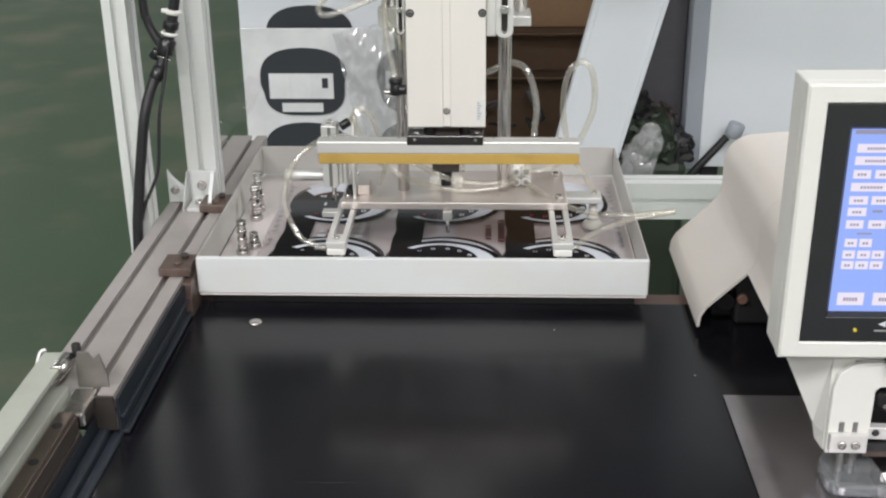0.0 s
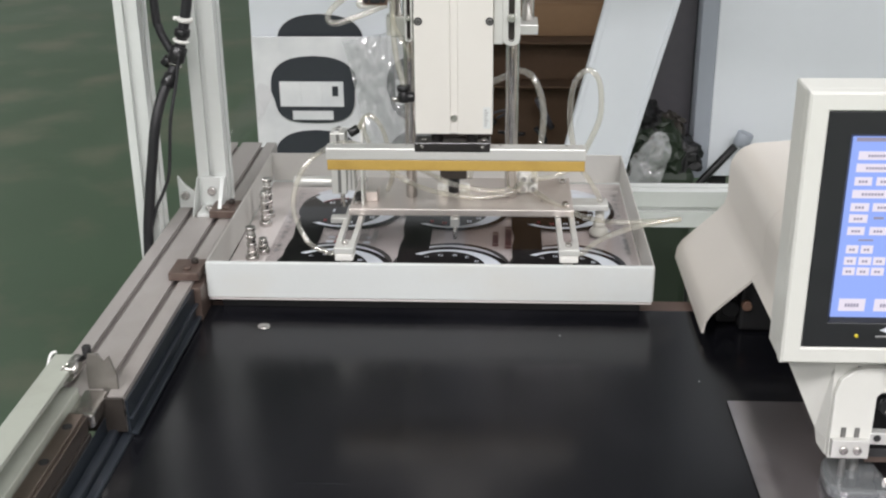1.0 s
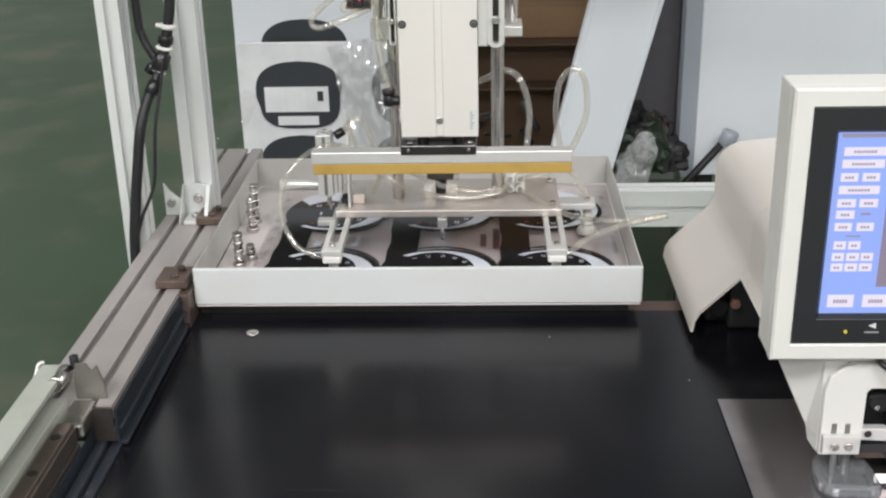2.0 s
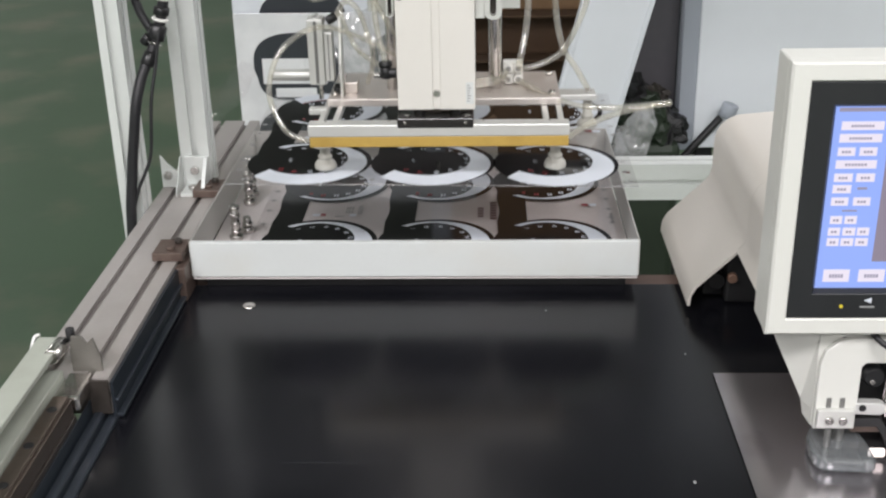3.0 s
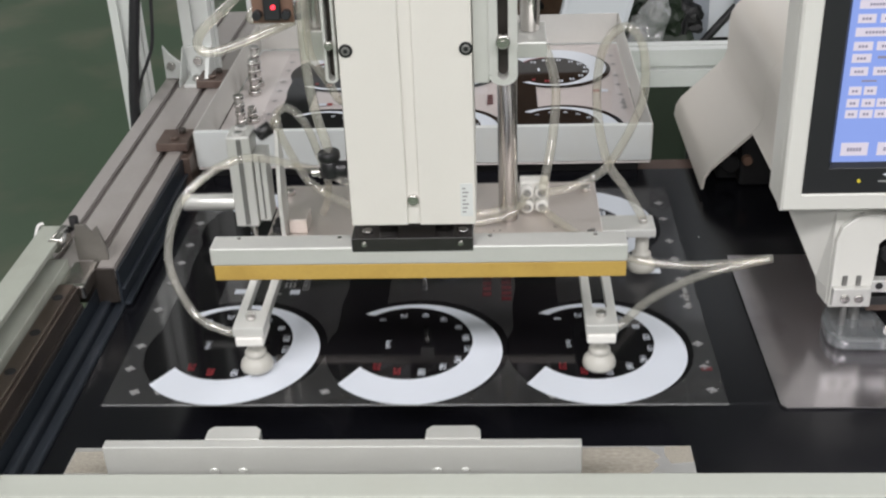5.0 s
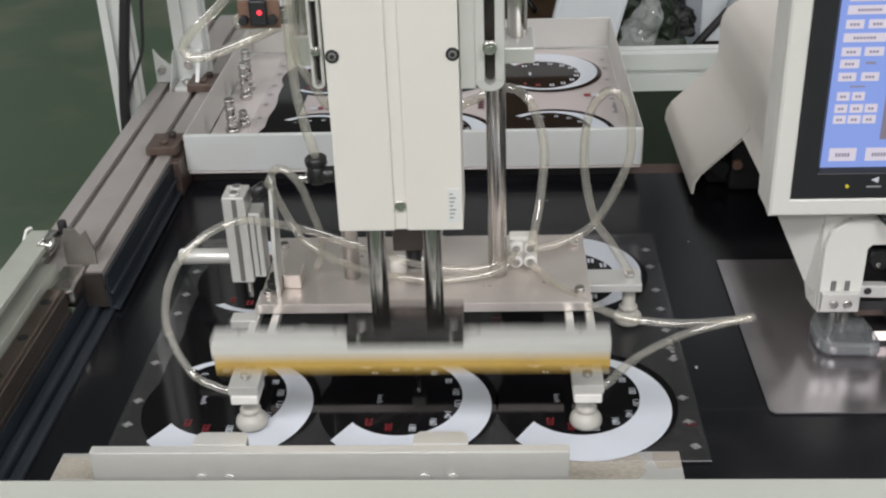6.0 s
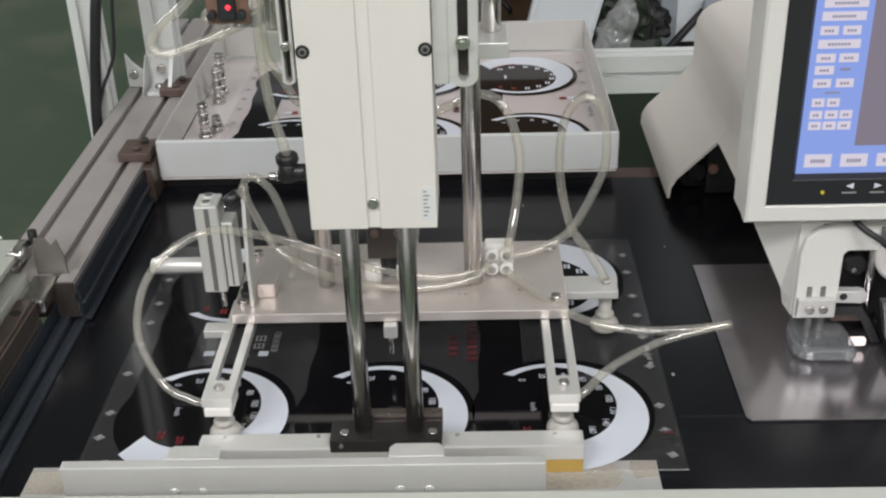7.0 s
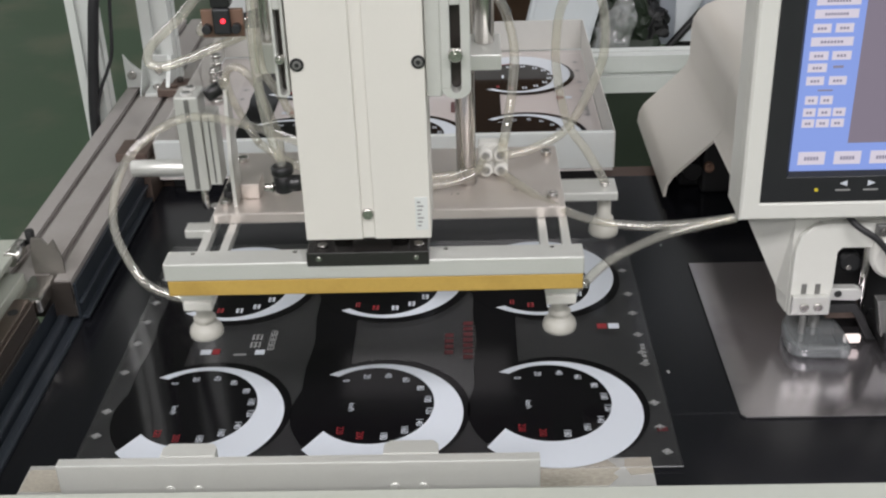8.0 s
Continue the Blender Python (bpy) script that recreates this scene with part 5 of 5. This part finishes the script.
for i in range(14):
    x, z = rnd.uniform(-0.05, 0.3), 0.53 + 0.012 * i
    part("loose_strip", T([(x, 3.0, z), (x + rnd.uniform(-0.08, 0.08), 2.985, z + rnd.uniform(-0.03, 0.03)), (x + rnd.uniform(-0.15, 0.15), 3.0, z + rnd.uniform(-0.05, 0.03))], rnd.uniform(0.003, 0.009), 4), rnd.choice((DARK, RUST, PANEL_K, CARD_SHADE)), shelf)

board = thing("sample_board", (-0.38, 2.66, 0), "leaning board with glossy sheets of dark gauge prints", "board")
part("backing", B((-0.545, -0.02, 2.68, 2.70, 0, 1.25, 0.002)), PANEL, board)
part("film", B((-0.540, -0.20, 2.655, 2.660, 0.35, 0.930, 0.001)), GLOSSY, board, "glossy film sheet, its highlights in the pale mottled colour")


def gauge(cx, cz, y=2.650):
    """A rounded dark gauge outline with two pale windows."""
    pts = []
    for i in range(40):
        a = 2 * math.pi * i / 40
        c, q = math.cos(a), math.sin(a)
        x = 0.0955 * math.copysign(abs(c) ** 0.62, c)
        z = (0.072 if q < 0 else 0.068 + 0.010 * (1 - abs(c))) * math.copysign(abs(q) ** 0.62, q)
        pts.append((cx + x * (1.0 if q > 0 else 0.93), cz + z + 0.004))
    bm = bmesh.new()
    prism(bm, pts, "y", y, y + 0.003)
    g = part("gauge_print", bm, INKGREY, board, "dark printed gauge shape")
    for k in range(3):
        part("window", B((cx - 0.076 + k * 0.047, cx - 0.0294 + k * 0.047, y - 0.003, y - 0.0003, cz - 0.030, cz + 0.026, 0)), GLOSSY, g)
    part("window", B((cx - 0.050, cx + 0.040, y - 0.003, y - 0.0003, cz - 0.060, cz - 0.040, 0)), GLOSSY, g)
    part("window_mark", B((cx + 0.040, cx + 0.053, y - 0.0038, y - 0.0032, cz - 0.006, cz + 0.016, 0)), INKGREY, g)


for cx, cz in ((-0.407, 0.807), (-0.407, 0.640), (-0.407, 0.47), (-0.152, 0.812), (-0.152, 0.645)):
    gauge(cx, cz)
for cx in (-0.393, -0.142):
    gauge(cx, 0.893, 2.6765)
bm = bmesh.new()
bmesh.ops.create_grid(bm, x_segments=44, y_segments=60, size=0.5, matrix=pose(-0.228, 2.625, 0.775, 90, 0, 0) @ pose(0, 0, 0, 0, 0, 12) @ Matrix.Diagonal((0.15, 0.34, 1, 1)))
for v in bm.verts:
    v.co.y += noise.noise(Vector((v.co.x * 30 + v.co.z * 6, 3.0, v.co.z * 12))) * 0.020 + noise.noise(Vector((v.co.x * 85, 1.0, v.co.z * 40))) * 0.006
part("loose_film", bm, CRUMPLE, board, "crumpled clear protective film")
bag = thing("film_roll", (-0.6, 2.6, 0), "crumpled clear film hanging beside the sample board", "film")
bm = bmesh.new()
bmesh.ops.create_grid(bm, x_segments=14, y_segments=14, size=0.5, matrix=pose(-0.565, 2.62, 0.75, 90, 0, 0) @ pose(0, 0, 0, 0, 0, 48) @ Matrix.Diagonal((0.19, 0.05, 1, 1)))
for v in bm.verts:
    v.co += noise.noise_vector(v.co * 26) * 0.018
part("film", bm, FILM, bag, "crumpled clear film")


# ---- what moves ----
def motions():
    slide = [(0, 0.535), (1.2, 0.535), (2.3, 0.535), (3.1, 0.535), (3.2, 0.535), (3.3, 0.531), (3.4, 0.506), (3.5, 0.445), (3.6, 0.299), (3.7, 0.183), (3.8, 0.0915), (3.9, 0.029), (4.0, 0.003), (4.1, 0.0), (4.7, 0.0), (5.8, 0.0), (8.0, 0.0)]
    lift = [(0, 0.0175), (1.2, 0.0175), (1.9, 0.0175), (2.0, 0.0205), (2.1, 0.032), (2.3, 0.058), (2.5, 0.080), (2.7, 0.101), (3.0, 0.135), (3.1, 0.145), (3.2, 0.153), (3.3, 0.1565), (3.4, 0.157), (3.5, 0.155), (3.8, 0.146), (4.0, 0.144), (4.1, 0.138), (4.3, 0.122), (4.5, 0.103), (4.7, 0.083), (5.2, 0.03), (5.4, 0.010), (5.6, 0.0), (5.8, 0.0), (7.0, 0.0), (7.1, 0.002), (7.2, 0.012), (7.4, 0.034), (7.5, 0.045), (7.7, 0.067), (8.0, 0.098)]
    press = [(0, 0.0), (5.7, 0.0), (5.8, 0.0), (5.9, -0.0256), (6.0, -0.0761), (6.1, -0.1334), (6.2, -0.1625), (6.3, -0.1645), (7.0, -0.1645), (7.1, -0.1531), (7.2, -0.1330), (7.3, -0.1085), (7.4, -0.0785), (7.5, -0.0474), (7.6, -0.0158), (7.7, 0.0), (8.0, 0.0)]

    rise = [(0, 0.0), (6.2, 0.0), (6.3, 0.010), (6.5, 0.010), (7.0, 0.0098), (7.1, 0.0005), (7.2, 0.0), (8.0, 0.0)]

    def at(rows, t):
        for (a, u), (b, v) in zip(rows, rows[1:]):
            if a <= t <= b:
                return u + (v - u) * (t - a) / (b - a)
        return rows[-1][1]

    def up(t):
        # the axis climbs a little towards the tray
        return at(rise, t) + 0.03 * at(slide, t)

    def both(rows):
        return sorted({t for t, _ in rows} | {t for t, _ in rise} | {t for t, _ in slide})

    # the head springs up while the bar presses
    walk(head, [(t, pose(HEAD.x, HEAD.y + at(slide, t), HEAD.z + up(t))) for t in both(slide)])
    walk(plate, [(t, pose(0, 0, at(lift, t) - up(t))) for t in both(lift)])
    walk(bar, [(t, pose(0, 0, at(press, t) - at(rise, t))) for t in both(press)])
    # the lifted sheet hangs on the cups until it lies on the table
    base = lifted.location.copy()
    times = sorted({t for t, _ in slide + lift if t <= 5.6} | {8.0})
    def hang(t):
        return max(0.0, min(1.0, (at(lift, t) - 0.03) / 0.04)) if t <= 5.6 else 0.0

    # it sags and leans a little while it hangs
    walk(lifted, [(t, pose(base.x, base.y + at(slide, t), base.z - 0.003 * hang(t) + (at(lift, t) if t <= 5.6 else 0), 0, 0.7 * hang(t), 0)) for t in times])


motions()
